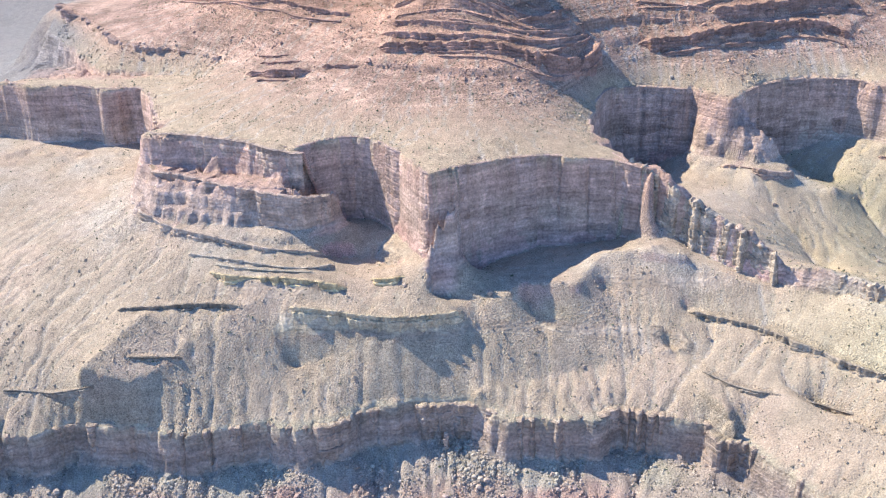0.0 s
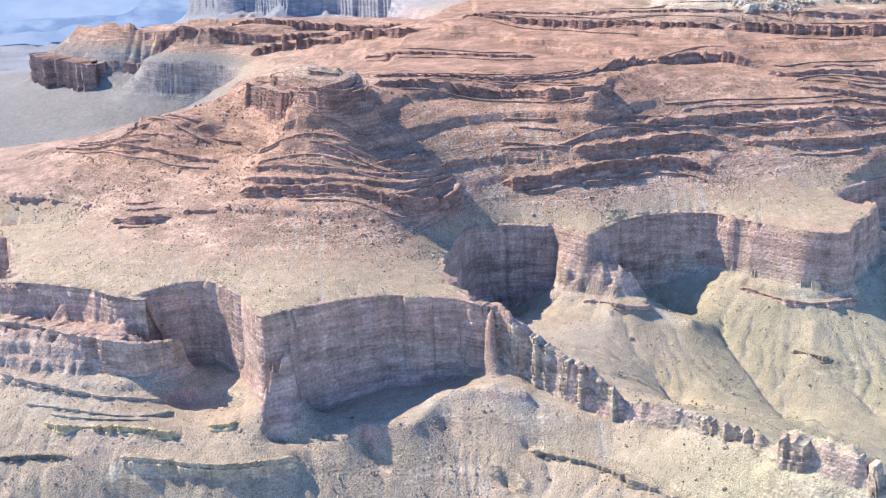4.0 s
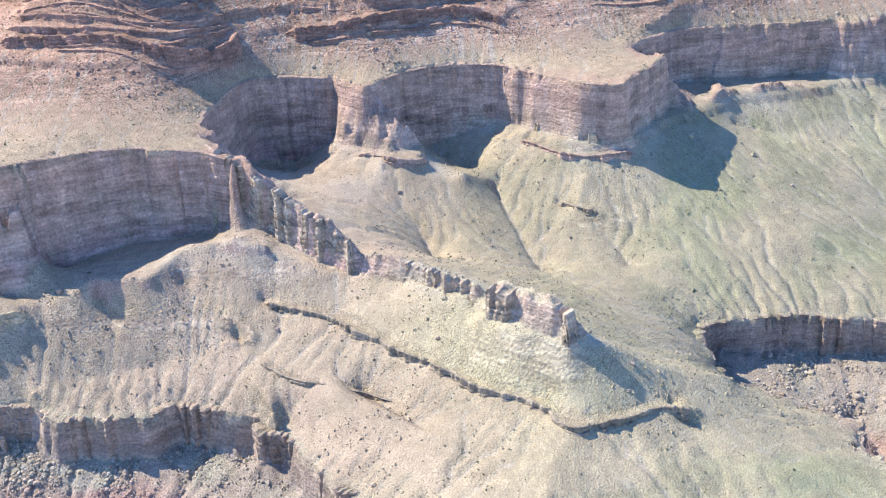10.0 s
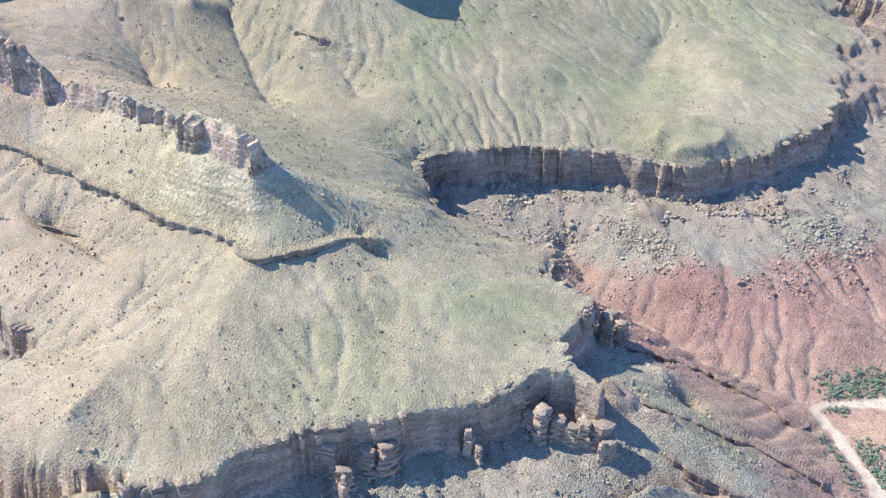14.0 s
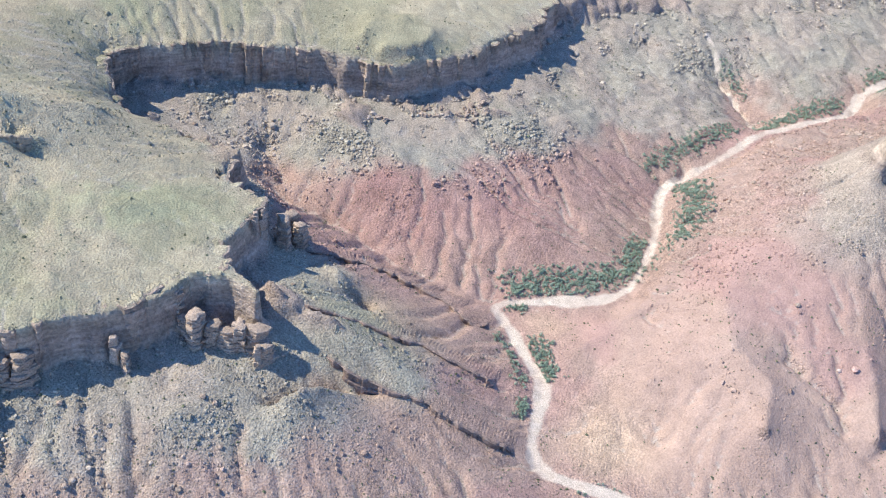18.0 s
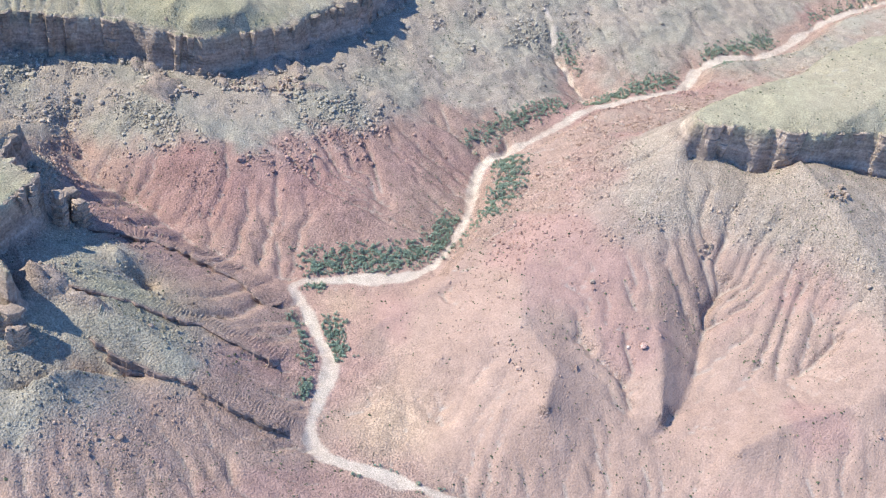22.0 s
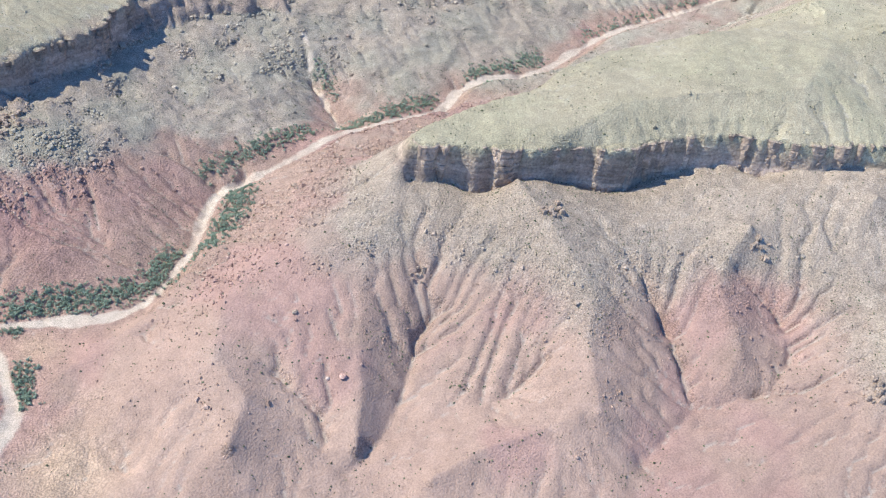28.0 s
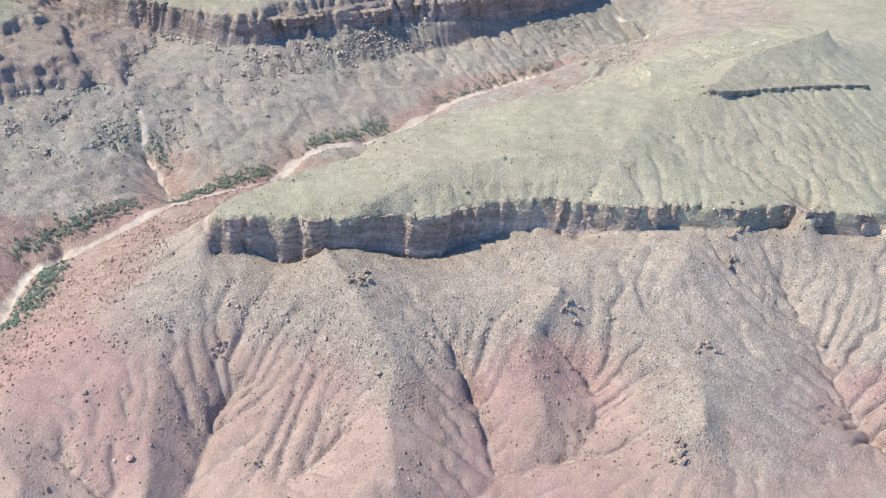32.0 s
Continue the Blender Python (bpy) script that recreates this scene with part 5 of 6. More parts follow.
rock_band("limestone_cliff", [(-1106, 2567, 302), (-1030, 2440, 302), (-977, 2445, 302), (-900, 2330, 300), (-850, 2410, 300), (-788, 2330, 300), (-700, 2350, 300), (-622, 2290, 300), (-560, 2262, 302)], 85, 995, (0.36, 0.25, 0.20), "distant hazy red limestone wall", "cliff", "canyon walls", step=5.0, jag=4.0, fin=90.0, beds=6)
FLANK = [(-827, 1505, 306), (-752, 1417, 306), (-690, 1328, 306), (-660, 1283, 306), (-600, 1272, 304), (-531, 1237, 302), (-494, 1222, 300)]
STEPS = [([(-557, 1018, 286), (-521, 1014, 287), (-469, 1000, 286), (-430, 976, 287), (-402, 958, 286), (-392, 950, 285)], 36, 24.0, 1.0), ([(-556, 992, 256), (-510, 975, 256), (-467, 955, 254), (-435, 940, 254), (-405, 932, 253), (-378, 930, 250), (-352, 942, 246)], 34, 22.0, 1.0)]
for q, (line, tall, thick, jag) in enumerate(STEPS):
    rock_band("limestone_cliff", line, tall, 1010 + 9 * q, (0.46, 0.345, 0.265), "stepped sunlit pale red limestone cliff above thin ledges", "cliff", "canyon walls", step=1.5, jag=jag, fin=thick, beds=6)
BROWN_WALL, RED_WALL = (0.35, 0.27, 0.205), (0.43, 0.305, 0.24)
WALL_LINES = [("tapeats_rim_west tapeats_rim_cove", 36), ("tapeats_rim_near", 36), ("tapeats_rim_east tapeats_rim_cleft tapeats_rim_far", 36), ("mesa_rim", 32), ("terrace_rim_east", 34),
              ("redwall_rim_farwest", 70), ("redwall_rim_west redwall_rim_main redwall_rim_alcove", 84), ("redwall_rim_cove redwall_rim_prow", 77), ("redwall_rim_east", 78)]
for q, (keys, tall) in enumerate(WALL_LINES):
    red = keys.startswith("redwall")
    rock_band("limestone_cliff" if red else "sandstone_cliff", [m for key in keys.split() for m in LANDFORMS[key] if m[:2] not in ((-46, 935), (490, 529))], tall, 1100 + 7 * q, RED_WALL if red else BROWN_WALL,
              "sheer red limestone wall with a broken rim" if red else "layered brown sandstone cliff with weathered columns", "cliff", "canyon walls",
              step=2.0 if red else 1.5, jag=0.7 if red else 1.7, fin=14.0, beds=9 if red else 6)
rock_band("limestone_cliff", FLANK, 52, 1300, (0.40, 0.29, 0.23), "broken red limestone wall below a butte", "cliff", "canyon walls", step=2.0, jag=2.0, fin=14.0, beds=7)
FINS = dict(fin_crest=(45, 7.0, 3.0), fin_low=(15, 5.0, 2.0), fin_knob=(30, 9.0, 2.0))
for q, (key, (tall, thick, shoulder)) in enumerate(FINS.items()):
    lead = [(-66, 962, 270), (-58, 956, 269)] if key == "fin_crest" else []
    rock_band("rock_fin", lead + LANDFORMS[key], tall, 960 + 11 * q, GREY_TAN, "jagged narrow brown limestone fin of weathered columns", "rock fin", "fins of the ridge", step=1.3, jag=1.5, fin=thick, beds=max(3, tall // 6), shoulder=shoulder)


# ---- the far canyon past the end of the land, blue haze painted on glowing sheets ----
def haze_glow(name, low, high):
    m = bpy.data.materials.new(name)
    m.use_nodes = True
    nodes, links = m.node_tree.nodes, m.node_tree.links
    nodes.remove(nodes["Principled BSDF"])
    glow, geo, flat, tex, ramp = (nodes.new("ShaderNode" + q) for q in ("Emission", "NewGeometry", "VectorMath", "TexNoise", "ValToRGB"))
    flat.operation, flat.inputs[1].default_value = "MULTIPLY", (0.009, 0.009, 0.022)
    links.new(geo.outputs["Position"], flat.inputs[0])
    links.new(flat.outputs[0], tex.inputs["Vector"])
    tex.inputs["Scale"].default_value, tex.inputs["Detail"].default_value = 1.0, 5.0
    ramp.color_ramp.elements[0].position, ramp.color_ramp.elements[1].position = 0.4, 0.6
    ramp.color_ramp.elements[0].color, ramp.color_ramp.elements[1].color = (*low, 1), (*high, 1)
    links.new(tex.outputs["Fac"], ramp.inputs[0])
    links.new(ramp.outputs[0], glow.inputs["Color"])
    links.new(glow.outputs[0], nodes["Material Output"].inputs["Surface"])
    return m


# three sheets give off the haze colour themselves, paler and bluer than rock
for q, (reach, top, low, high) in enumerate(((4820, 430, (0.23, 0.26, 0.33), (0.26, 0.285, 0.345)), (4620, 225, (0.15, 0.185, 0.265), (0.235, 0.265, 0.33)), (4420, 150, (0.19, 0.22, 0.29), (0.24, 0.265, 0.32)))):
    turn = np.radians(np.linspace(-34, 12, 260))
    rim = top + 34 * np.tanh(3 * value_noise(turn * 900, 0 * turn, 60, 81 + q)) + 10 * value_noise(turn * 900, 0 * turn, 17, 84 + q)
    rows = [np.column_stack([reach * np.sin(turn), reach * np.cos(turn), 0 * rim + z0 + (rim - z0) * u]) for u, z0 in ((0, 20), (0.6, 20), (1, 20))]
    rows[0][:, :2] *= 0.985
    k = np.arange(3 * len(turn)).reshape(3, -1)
    o = mesh_from("backdrop", np.concatenate(rows), np.stack([k[:-1, :-1], k[:-1, 1:], k[1:, 1:], k[1:, :-1]], -1).reshape(-1, 4), haze_glow("glowing blue haze", low, high))
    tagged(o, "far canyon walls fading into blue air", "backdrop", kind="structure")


# ---- rubble, boulders, brush ----
PILLARS = [(388, 515, 1.2), (298, 486, 1.0), (484, 503, 0.9), (-243, 762, 0.8), (505, 628, 1.2), (498, 618, 0.9)]
OUTCROPS = [(1320, 275, 7, 12), (1480, 424, 7, 10), (1305, 424, 6, 8), (1397, 349, 6, 8), (1031, 499, 6, 8), (673, 838, 6, 8), (1147, 508, 7, 16), (1502, 454, 9, 16), (1565, 439, 9, 14), (695, 816, 8, 14), (732, 806, 8, 14), (649, 808, 4, 8), (738, 814, 6, 8)]
rng = np.random.RandomState(5)
face_n = np.cross(flat_v[quads[:, 1]] - flat_v[quads[:, 0]], flat_v[quads[:, 3]] - flat_v[quads[:, 0]])
face_area = np.linalg.norm(face_n, axis=1)
near_face = (face_p[:, 1] > 250) & (face_p[:, 1] < 1500) & (face_p[:, 0] > -800) & (face_p[:, 0] < 1750)


def spots(weight, count):
    """Random places on the land, their faces chosen by weight for each square metre."""
    w = weight * face_area * near_face
    f = rng.choice(len(quads), count, p=w / w.sum())
    a, b = rng.rand(count, 1), rng.rand(count, 1)
    c = flat_v[quads[f]]
    p = (c[:, 0] * (1 - a) + c[:, 1] * a) * (1 - b) + (c[:, 3] * (1 - a) + c[:, 2] * a) * b
    return p, flat_t[quads[f, 0]]


def hull(count, seed, flat=0.7):
    """A lumpy stone: points on a dented ball and their faces."""
    bm = bmesh.new()
    bmesh.ops.create_icosphere(bm, subdivisions=count, radius=1.0)
    r = random.Random(seed)
    tilt = Euler((r.uniform(0, 3), r.uniform(0, 3), 0)).to_matrix()
    for v in bm.verts:
        v.co = tilt @ (v.co * r.uniform(0.68, 1.15))
        v.co = Vector((max(-0.8, min(0.8, v.co.x)) * r.uniform(0.95, 1.05), max(-0.75, min(0.75, v.co.y)), v.co.z * flat))
    bmesh.ops.triangulate(bm, faces=bm.faces[:])
    v = np.array([q.co[:] for q in bm.verts])
    f = np.array([[q.index for q in t.verts] for t in bm.faces])
    bm.free()
    return v, f


def chip(seed):
    """A small angular stone of eight faces."""
    r = np.random.RandomState(seed)
    v = np.array([(1, 0, 0), (0, 1, 0), (-1, 0, 0), (0, -1, 0), (0, 0, 0.9), (0, 0, -0.7)]) * r.uniform(0.6, 1.2, (6, 1)) + r.uniform(-0.25, 0.25, (6, 3))
    f = np.array([(0, 1, 4), (1, 2, 4), (2, 3, 4), (3, 0, 4), (1, 0, 5), (2, 1, 5), (3, 2, 5), (0, 3, 5)])
    return v, f


def strew(name, shapes, p, size, tones, mat, label, category, sink=0.25):
    """Many small pieces in one mesh, each turned its own way."""
    vs, fs, ts, base = [], [], [], 0
    which = rng.randint(0, len(shapes), len(p))
    turn = rng.rand(len(p)) * 2 * np.pi
    for k, (v, f) in enumerate(shapes):
        m = np.nonzero(which == k)[0]
        if not len(m):
            continue
        c, s_, z = np.cos(turn[m])[:, None], np.sin(turn[m])[:, None], size[m][:, None]
        x = (v[:, 0] * c - v[:, 1] * s_) * z + p[m, 0:1]
        y = (v[:, 0] * s_ + v[:, 1] * c) * z + p[m, 1:2]
        h = v[:, 2] * z + p[m, 2:3] + z * sink
        vs.append(np.stack([x, y, h], -1).reshape(-1, 3))
        fs.append((f[None] + (base + len(v) * np.arange(len(m)))[:, None, None]).reshape(-1, 3))
        ts.append(np.repeat(tones[m], len(v), 0))
        base += len(v) * len(m)
    ob = toned(name, np.concatenate(vs), np.concatenate(fs), np.concatenate(ts), mat)
    ob.data.polygons.foreach_set("use_smooth", np.zeros(len(ob.data.polygons), dtype=bool))
    return tagged(ob, label, category, kind="stuff")


STONE = ground_material("weathered stone", 0.8, 0.3)
slope_share = np.clip((face_steep - 0.03) / 0.06, 0, 1) * np.clip((0.4 - face_steep) / 0.1, 0, 1)
patch = np.clip(0.5 + 0.9 * value_noise(face_p[:, 0], face_p[:, 1], 28, 51) + 0.6 * value_noise(face_p[:, 0], face_p[:, 1], 9, 52), 0.02, 2)
low_land = (face_s < 68) * np.clip((face_s - 18) / 40, 0.03, 1) * np.where((face_p[:, 0] > 760) & (face_p[:, 1] < 520), 0.35, 1.0) * np.where(face_p[:, 1] > 700, 2.0, 1.0)
w_rubble = slope_share * patch * (1.5 * low_land + 0.35 * ((face_s > 104) & (face_s < 204)) + 0.8 * ((face_s > 268) & (face_s < 420)))
chips = [chip(q) for q in range(8)]
p, c = spots(w_rubble, 64000)
strew("rubble", chips, p, np.exp(rng.normal(-0.35, 0.42, len(p))), c * rng.uniform(0.7, 1.25, (len(p), 1)), STONE, "tan and grey angular rubble over the slopes", "rubble")
stones = [hull(1, q) for q in range(5)]
p, c = spots(w_rubble ** 1.5 * np.where((face_p[:, 1] > 700) & (face_s > 36) & (face_s < 70), 3.0, 1.0) * np.where((face_s > 104) & (face_s < 204), 0.2, 1.0), 11000)
strew("fallen_blocks", stones, p, np.exp(rng.normal(0.2, 0.42, len(p))), c * rng.uniform(0.8, 1.35, (len(p), 1)), STONE, "scattered fallen tan rock blocks", "rubble")

cream_p = np.array([(m[0] - 0.33 * d + rng.normal() * 9, m[1] + d) for m in stretch_points(LANDFORMS["coconino_foot"], 4.0) for d in rng.uniform(-22, 95, 9)])
cream_p = np.column_stack([cream_p, heights(cream_p[:, 0], cream_p[:, 1])])
strew("pale_blocks", stones, cream_p, np.exp(rng.normal(1.15, 0.45, len(cream_p))), np.array([0.43, 0.365, 0.28]) * rng.uniform(0.75, 1.2, (len(cream_p), 1)), STONE, "pale cream blocks heaped on a broken cliff", "rubble")

SHRUB = ground_material("dry dark brush", 0.5, 0.2)
w_shrub = np.clip((0.3 - face_steep) / 0.1, 0, 1) * np.clip(0.45 + 0.8 * value_noise(face_p[:, 0], face_p[:, 1], 45, 53), 0.05, 1.5) * (face_wash > 7)
w_shrub = w_shrub * np.where(face_s < 66, 0.8, 1.0) * np.where(face_s > 300, 1.1, 1.0) * np.where((face_s > 100) & (face_s < 205), 0.5, 1.0)
p, c = spots(w_shrub, 34000)
green = np.array([0.13, 0.135, 0.075]) * rng.uniform(0.6, 1.4, (len(p), 1))
strew("low_brush", chips, p, np.exp(rng.normal(-0.5, 0.3, len(p))), green, SHRUB, "low dark olive desert brush dotted over the slopes", "brush", 0.35)


def leaf_material():
    m = bpy.data.materials.new("dusty green leaves")
    m.use_nodes = True
    nodes, links = m.node_tree.nodes, m.node_tree.links
    b = nodes["Principled BSDF"]
    b.inputs["Roughness"].default_value = 0.7
    geo, obj = nodes.new("ShaderNodeNewGeometry"), nodes.new("ShaderNodeObjectInfo")
    add = nodes.new("ShaderNodeMath")
    add.operation = "MULTIPLY_ADD"
    add.inputs[1].default_value = 0.6
    links.new(geo.outputs["Random Per Island"], add.inputs[0])
    scale = nodes.new("ShaderNodeMath")
    scale.operation = "MULTIPLY"
    scale.inputs[1].default_value = 0.4
    links.new(obj.outputs["Random"], scale.inputs[0])
    links.new(scale.outputs[0], add.inputs[2])
    ramp = nodes.new("ShaderNodeValToRGB")
    ramp.color_ramp.elements[0].color = (0.16, 0.205, 0.135, 1)
    ramp.color_ramp.elements[1].color = (0.33, 0.39, 0.27, 1)
    links.new(add.outputs[0], ramp.inputs[0])
    links.new(ramp.outputs[0], b.inputs["Base Color"])
    return m


LEAF = leaf_material()
BARK = ground_material("grey bark", 0.3, 0.05)


def bush_shape(seed, sprays=64):
    """A crown of leafy sprays on lumps of uneven height."""
    r = np.random.RandomState(seed)
    lumps = np.concatenate([r.uniform(-0.55, 0.55, (6, 2)), r.uniform(0.35, 0.9, (6, 1))], 1)
    v, f = [], []
    for k in range(sprays):
        d = r.normal(size=3)
        d /= np.linalg.norm(d)
        q = lumps[r.randint(6)] + d * np.array([0.42, 0.42, 0.34]) * r.uniform(0.6, 1.05)
        q[2] = max(q[2], 0.05)
        a = np.cross(d, r.normal(size=3))
        a /= np.linalg.norm(a)
        b = np.cross(d, a) * r.uniform(0.5, 0.9)
        z = r.uniform(0.13, 0.24)
        i = len(v)
        v += [q - a * z, q + b * z * 0.8, q + a * z + d * 0.05, q - b * z * 0.8]
        f.append((i, i + 1, i + 2, i + 3))
    return np.array(v), np.array(f)


THICKETS = [([(932, 709), (926, 672), (902, 638), (880, 617)], 16, 561), ([(717, 607), (751, 603), (791, 599), (824, 602), (845, 618), (862, 641)], 17, 884),
            ([(724, 545), (723, 520), (718, 502)], 10, 187), ([(710, 588), (724, 582)], 6, 51), ([(1064, 790), (1117, 802), (1176, 816)], 14, 357),
            ([(1238, 853), (1288, 862), (1351, 884)], 13, 255), ([(690, 482), (682, 467)], 6, 44), ([(1233, 830), (1273, 830)], 9, 85),
            ([(905, 737), (945, 754), (985, 774), (1030, 790)], 13, 340), ([(692, 552), (696, 539), (695, 496)], 7, 68), ([(706, 400), (735, 383), (764, 364)], 9, 61),
            ([(1420, 915), (1520, 950), (1640, 985)], 13, 204), ([(1075, 850), (1068, 900)], 9, 68)]


def wash_near(x, y):
    i = int(np.clip(np.searchsorted(verts[:, 0, 0], x), 1, n_x - 1))
    return float(np.interp(y, verts[i, :, 1], wash[i]))


shapes = [bush_shape(q) for q in range(6)]
crowns = []
for q, (v, f) in enumerate(shapes):
    me = bpy.data.meshes.new("crown")
    me.from_pydata(v.tolist(), [], f.tolist())
    me.materials.append(LEAF)
    crowns.append(me)
stem_bm = bmesh.new()
for q in range(4):
    bmesh.ops.create_cone(stem_bm, cap_ends=True, segments=5, radius1=0.045, radius2=0.02, depth=0.7,
                          matrix=Matrix.Translation((0.12 * math.cos(q * 1.6), 0.12 * math.sin(q * 1.6), 0.3)) @ Euler((0.35 * math.sin(q * 1.6), -0.35 * math.cos(q * 1.6), 0)).to_matrix().to_4x4())
stem_me = bpy.data.meshes.new("stems")
stem_bm.to_mesh(stem_me)
stem_bm.free()
stem_me.materials.append(BARK)
brush_v, brush_f, base = [], [], 0
for line, width, count in THICKETS:
    path = stretch_points([(x, y, 0) for x, y in line], 2.0)
    for k in range(count):
        q = path[rng.randint(len(path))]
        x, y = q[0] + rng.normal() * width * 0.5, q[1] + rng.normal() * width * 0.5
        if wash_near(x, y) < 5.0:
            continue
        size, turn, z = rng.uniform(1.4, 2.9), rng.rand() * 6.28, land_height(x, y)
        if k % 12 == 0:
            bush = new("riverside_bush")
            bush.matrix_world = Matrix.Translation((x, y, z - 0.1)) @ Matrix.Rotation(turn, 4, "Z") @ Matrix.Scale(size * 1.15, 4)
            tagged(bush, "dense green bush beside the dry wash", "bush", "bushes along the wash")
            new("crown", crowns[rng.randint(6)]).parent = bush
            new("stems", stem_me).parent = bush
        else:
            v, f = shapes[rng.randint(6)]
            c, s_ = math.cos(turn), math.sin(turn)
            w = np.stack([(v[:, 0] * c - v[:, 1] * s_) * size + x, (v[:, 0] * s_ + v[:, 1] * c) * size + y, v[:, 2] * size + z - 0.1], -1)
            brush_v.append(w), brush_f.append(f + base)
            base += len(v)
thicket = mesh_from("thicket", np.concatenate(brush_v), np.concatenate(brush_f), LEAF)
tagged(thicket, "dense green thicket along the dry wash", "thicket", kind="stuff")


# ---- single boulders, outcrops and pillars ----
def block_mesh(name, seed, blocks, mat):
    """Stacked and leaning angular blocks as one stone."""
    r = random.Random(seed)
    bm = bmesh.new()
    for centre, size in blocks:
        made = bmesh.ops.create_cube(bm, size=1.0, matrix=Matrix.Translation(centre) @ Euler((r.uniform(-0.1, 0.1), r.uniform(-0.1, 0.1), r.uniform(0, 3))).to_matrix().to_4x4()
                                     @ Matrix.Diagonal((*size, 1)))
        for v in made["verts"]:
            v.co += Vector((r.uniform(-0.12, 0.12) * size[0], r.uniform(-0.12, 0.12) * size[1], r.uniform(-0.08, 0.08) * size[2]))
    bmesh.ops.bevel(bm, geom=bm.edges[:], offset=0.35, segments=1, affect="EDGES")
    bmesh.ops.subdivide_edges(bm, edges=[e for e in bm.edges if e.calc_length() > 2.0], cuts=1, use_grid_fill=True)
    for v in bm.verts:
        v.co += 0.45 * noise.noise_vector(v.co * 0.5 + Vector((seed, 0, 0)))
    me = bpy.data.meshes.new(name)
    bm.to_mesh(me)
    bm.free()
    me.materials.append(mat)
    return me


def stone_colour(name, colour):
    m = ground_material(name, 1.2, 0.6)
    nodes, links = m.node_tree.nodes, m.node_tree.links
    at = next(q for q in nodes if q.type == "ATTRIBUTE")
    info, ramp = nodes.new("ShaderNodeObjectInfo"), nodes.new("ShaderNodeValToRGB")
    ramp.color_ramp.elements[0].color = (*[q * 0.82 for q in colour], 1)
    ramp.color_ramp.elements[1].color = (*[q * 1.15 for q in colour], 1)
    links.new(info.outputs["Random"], ramp.inputs[0])
    for link in list(at.outputs["Color"].links):
        links.new(ramp.outputs[0], link.to_socket)
    return m


TAN = stone_colour("tan sandstone block", (0.37, 0.285, 0.215))
tall = [((0, 0, 2), (6, 6, 7)), ((0.5, 0, 8), (5.5, 5, 6)), ((0, 0.6, 13), (6, 5.5, 5)), ((-0.4, 0, 17.5), (4.5, 5, 5)), ((0.3, 0, 21), (3.6, 3.6, 4))]
pillar_me = block_mesh("rock_pillar", 3, tall, TAN)
for x, y, size in PILLARS:
    o = tagged(new("rock_pillar", pillar_me), "free-standing tan sandstone pillar beside a cliff", "pillar", "sandstone pillars")
    o.matrix_world = Matrix.Translation((x, y, land_height(x, y) - 1.5)) @ Matrix.Rotation(x, 4, "Z") @ Matrix.Scale(size, 4)
# ---- sandstone towers in front of the cliffs ----
def tower(x, y, low, tall, wide, seed):
    """A tower of uneven beds: a shaft and a knobby cap rock."""
    r = np.random.RandomState(seed)
    sides = 13
    root = tagged(new("rock_tower"), "weathered tan sandstone tower of stacked beds before a cliff", "rock tower", "sandstone towers")
    root.location = (x, y, low)
    turn = np.arange(sides) * math.tau / sides + r.uniform(-0.12, 0.12, sides)
    shape = r.uniform(0.7, 1.25, sides) * (1 + 0.25 * np.cos(2 * turn + r.uniform(0, 6)))
    lean, z = r.uniform(-0.08, 0.08, 2), -0.12
    rings, marks = [], []
    while z < 1.0:
        h = r.uniform(0.05, 0.15)
        grow = r.uniform(0.9, 1.1) * (1.25 - 0.4 * max(z, 0)) * (1 + 0.13 * r.normal(size=sides))
        for u, w in ((0.0, 0.95), (0.2, 1.0), (0.8, 1.01), (1.0, 0.95)):
            q = wide * w * shape * grow
            rings.append(np.column_stack([q * np.cos(turn) + lean[0] * z * tall, q * np.sin(turn) + lean[1] * z * tall, np.full(sides, (z + h * u) * tall)]))
            marks.append(z)
        z += h
    rings.append(rings[-1] * [0.45, 0.45, 1] + [0.55 * lean[0] * z * tall, 0.55 * lean[1] * z * tall, 0.03 * tall])
    cut = next(k for k, m in enumerate(marks) if m > 0.72)
    for name, chosen in (("shaft", rings[:cut + 1]), ("cap_rock", rings[cut:])):
        n = len(chosen)
        k = np.arange(n * sides).reshape(n, sides)
        q = np.stack([k[:-1], np.roll(k[:-1], -1, 1), np.roll(k[1:], -1, 1), k[1:]], -1).reshape(-1, 4).tolist()
        me = bpy.data.meshes.new(name)
        me.from_pydata(np.concatenate(chosen).tolist(), [], q + ([tuple(k[-1].tolist())] if name == "cap_rock" else []))
        me.materials.append(TOWER)
        new(name, me).parent = root


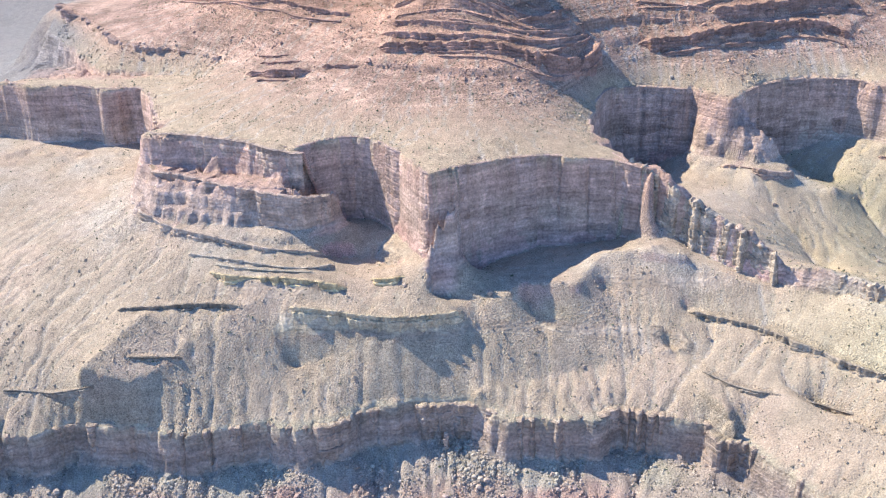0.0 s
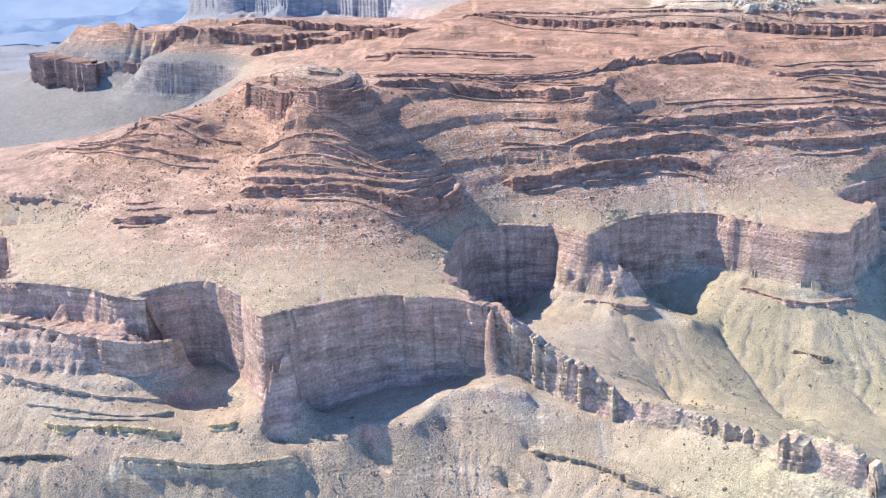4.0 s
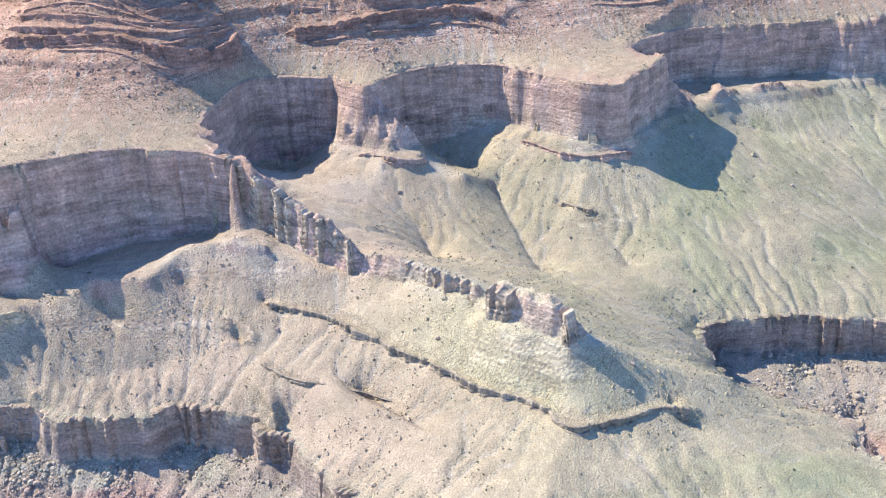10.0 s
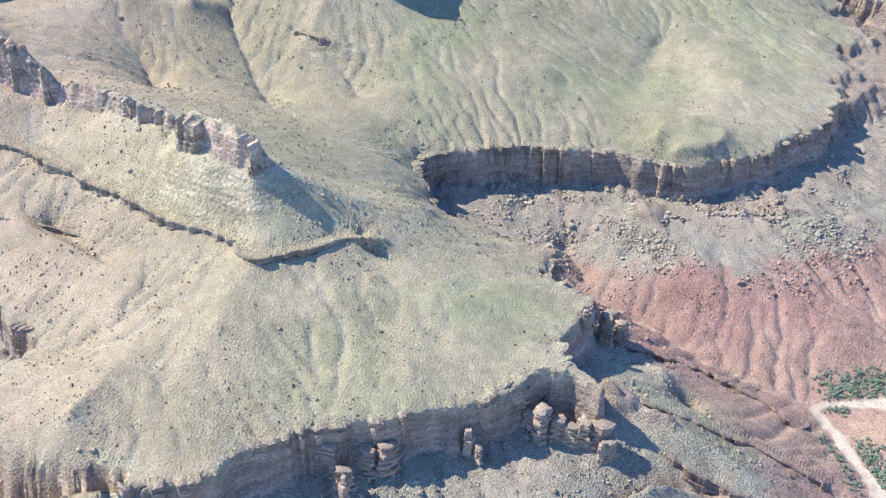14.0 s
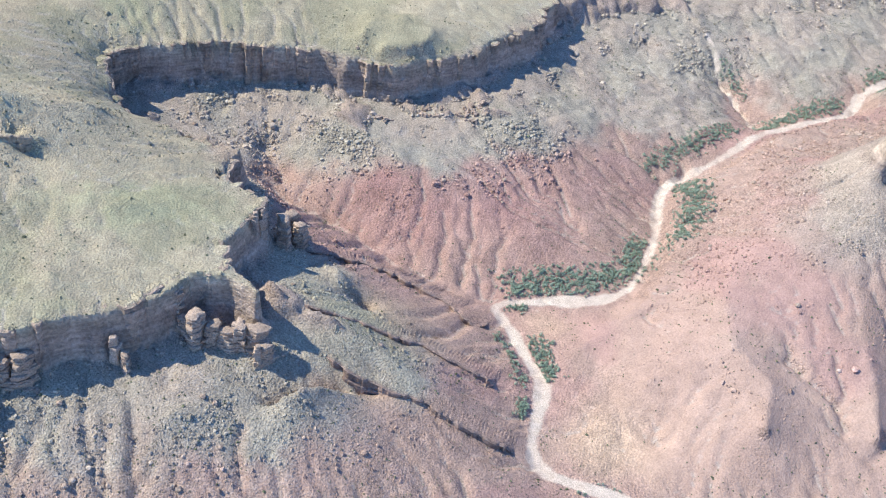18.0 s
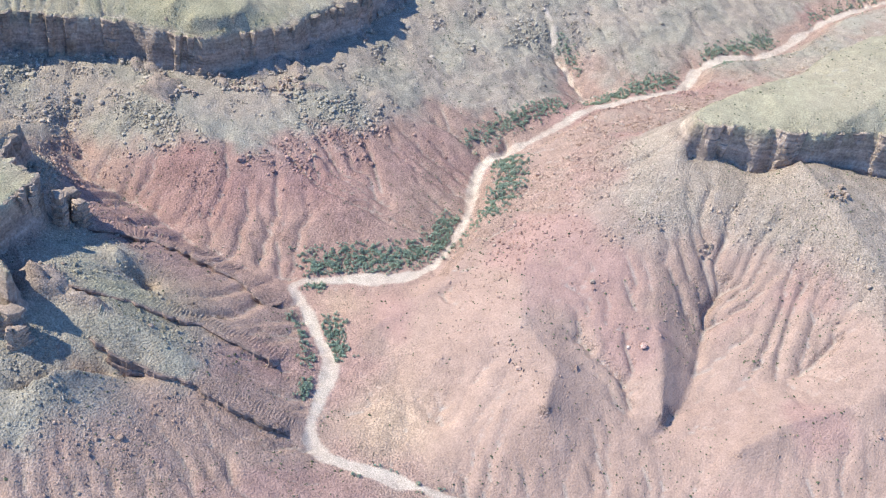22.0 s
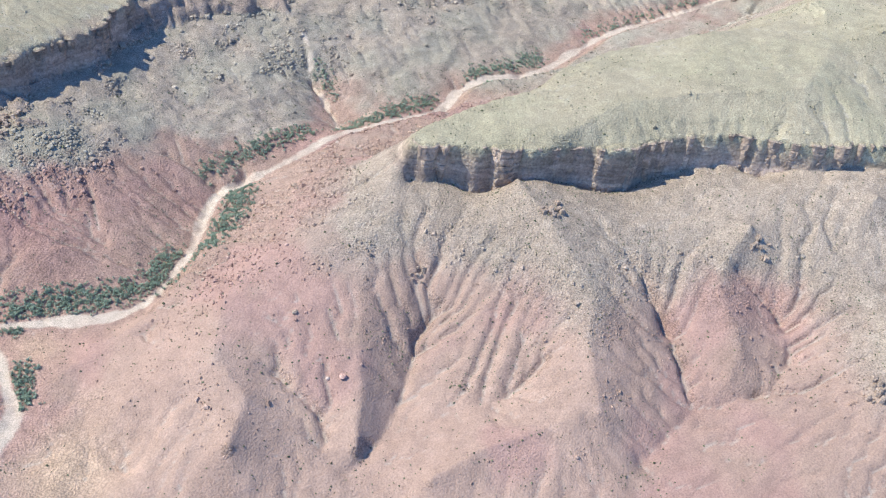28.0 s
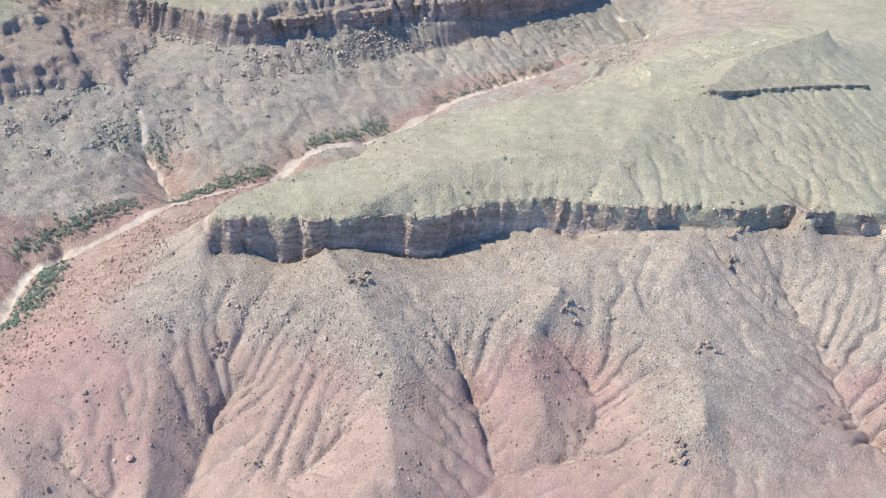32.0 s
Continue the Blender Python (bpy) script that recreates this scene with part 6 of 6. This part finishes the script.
TOWER = stone_colour("tan sandstone tower", (0.36, 0.275, 0.205))
TOWERS = [([(428, 542), (436, 529), (445, 522), (455, 520), (465, 516), (475, 517), (484, 511), (490, 502)], 24, 5.5, 108), ([(269, 519), (280, 511), (292, 510), (315, 505), (329, 502)], 27, 6.0, 108), ([(299, 491), (394, 507)], 19, 3.6, 102), ([(532, 647), (536, 636), (523, 630)], 24, 5.0, 98)]
for q, (places, tall, wide, rim_z) in enumerate(TOWERS):
    for k, (x, y) in enumerate(places):
        size = 0.75 + 0.45 * random.Random(q * 31 + k).random()
        low = min(land_height(x, y - d) for d in (0, 4, 8)) - 2
        if low < rim_z - 14:
            tower(x, y + 3, low, min(tall * size, rim_z - low), 1.1 * wide * size, 2000 + 40 * q + k)


crag_shapes = [block_mesh("crag", 20 + q, [((random.Random(q * 9 + k).uniform(-1.6, 1.6), random.Random(q * 9 + k + 4).uniform(-1.6, 1.6), 1.2 + 0.6 * k),
               (3.2 - 0.4 * k, 2.8 - 0.3 * k, 3.6)) for k in range(3)], TAN) for q in range(5)]
for x, y, spread, count in OUTCROPS:
    for k in range(count):
        px, py = x + rng.normal() * spread, y + rng.normal() * spread * 0.7
        o = tagged(new("crag", crag_shapes[rng.randint(5)]), "jagged tan rock crag standing out of the slope", "crag", "crags on the slope")
        o.matrix_world = Matrix.Translation((px, py, land_height(px, py) - 0.8)) @ Matrix.Rotation(rng.rand() * 6, 4, "Z") @ Matrix.Scale(rng.uniform(0.5, 1.25), 4)
boulder_me = []
for q in range(6):
    v, f = hull(2, 40 + q, 0.8)
    me = bpy.data.meshes.new("boulder")
    me.from_pydata(v.tolist(), [], f.tolist())
    me.materials.append(TAN)
    boulder_me.append(me)
p, c = spots(w_rubble ** 1.3 * (face_s < 205), 150)
for q in p:
    size = rng.uniform(1.5, 2.8)
    o = tagged(new("boulder", boulder_me[rng.randint(6)]), "large tan boulder lying on a rubble slope", "boulder", "boulders on the slopes")
    o.matrix_world = Matrix.Translation((q[0], q[1], q[2] + 0.2 * size)) @ Matrix.Rotation(rng.rand() * 6, 4, "Z") @ Matrix.Scale(size, 4)
lone = tagged(new("boulder", boulder_me[2]), "pale lone boulder at the foot of a shaded cliff", "boulder", "boulders on the slopes")
lone.matrix_world = Matrix.Translation((-202, 857, land_height(-202, 857) + 1.5)) @ Matrix.Scale(4.0, 4)
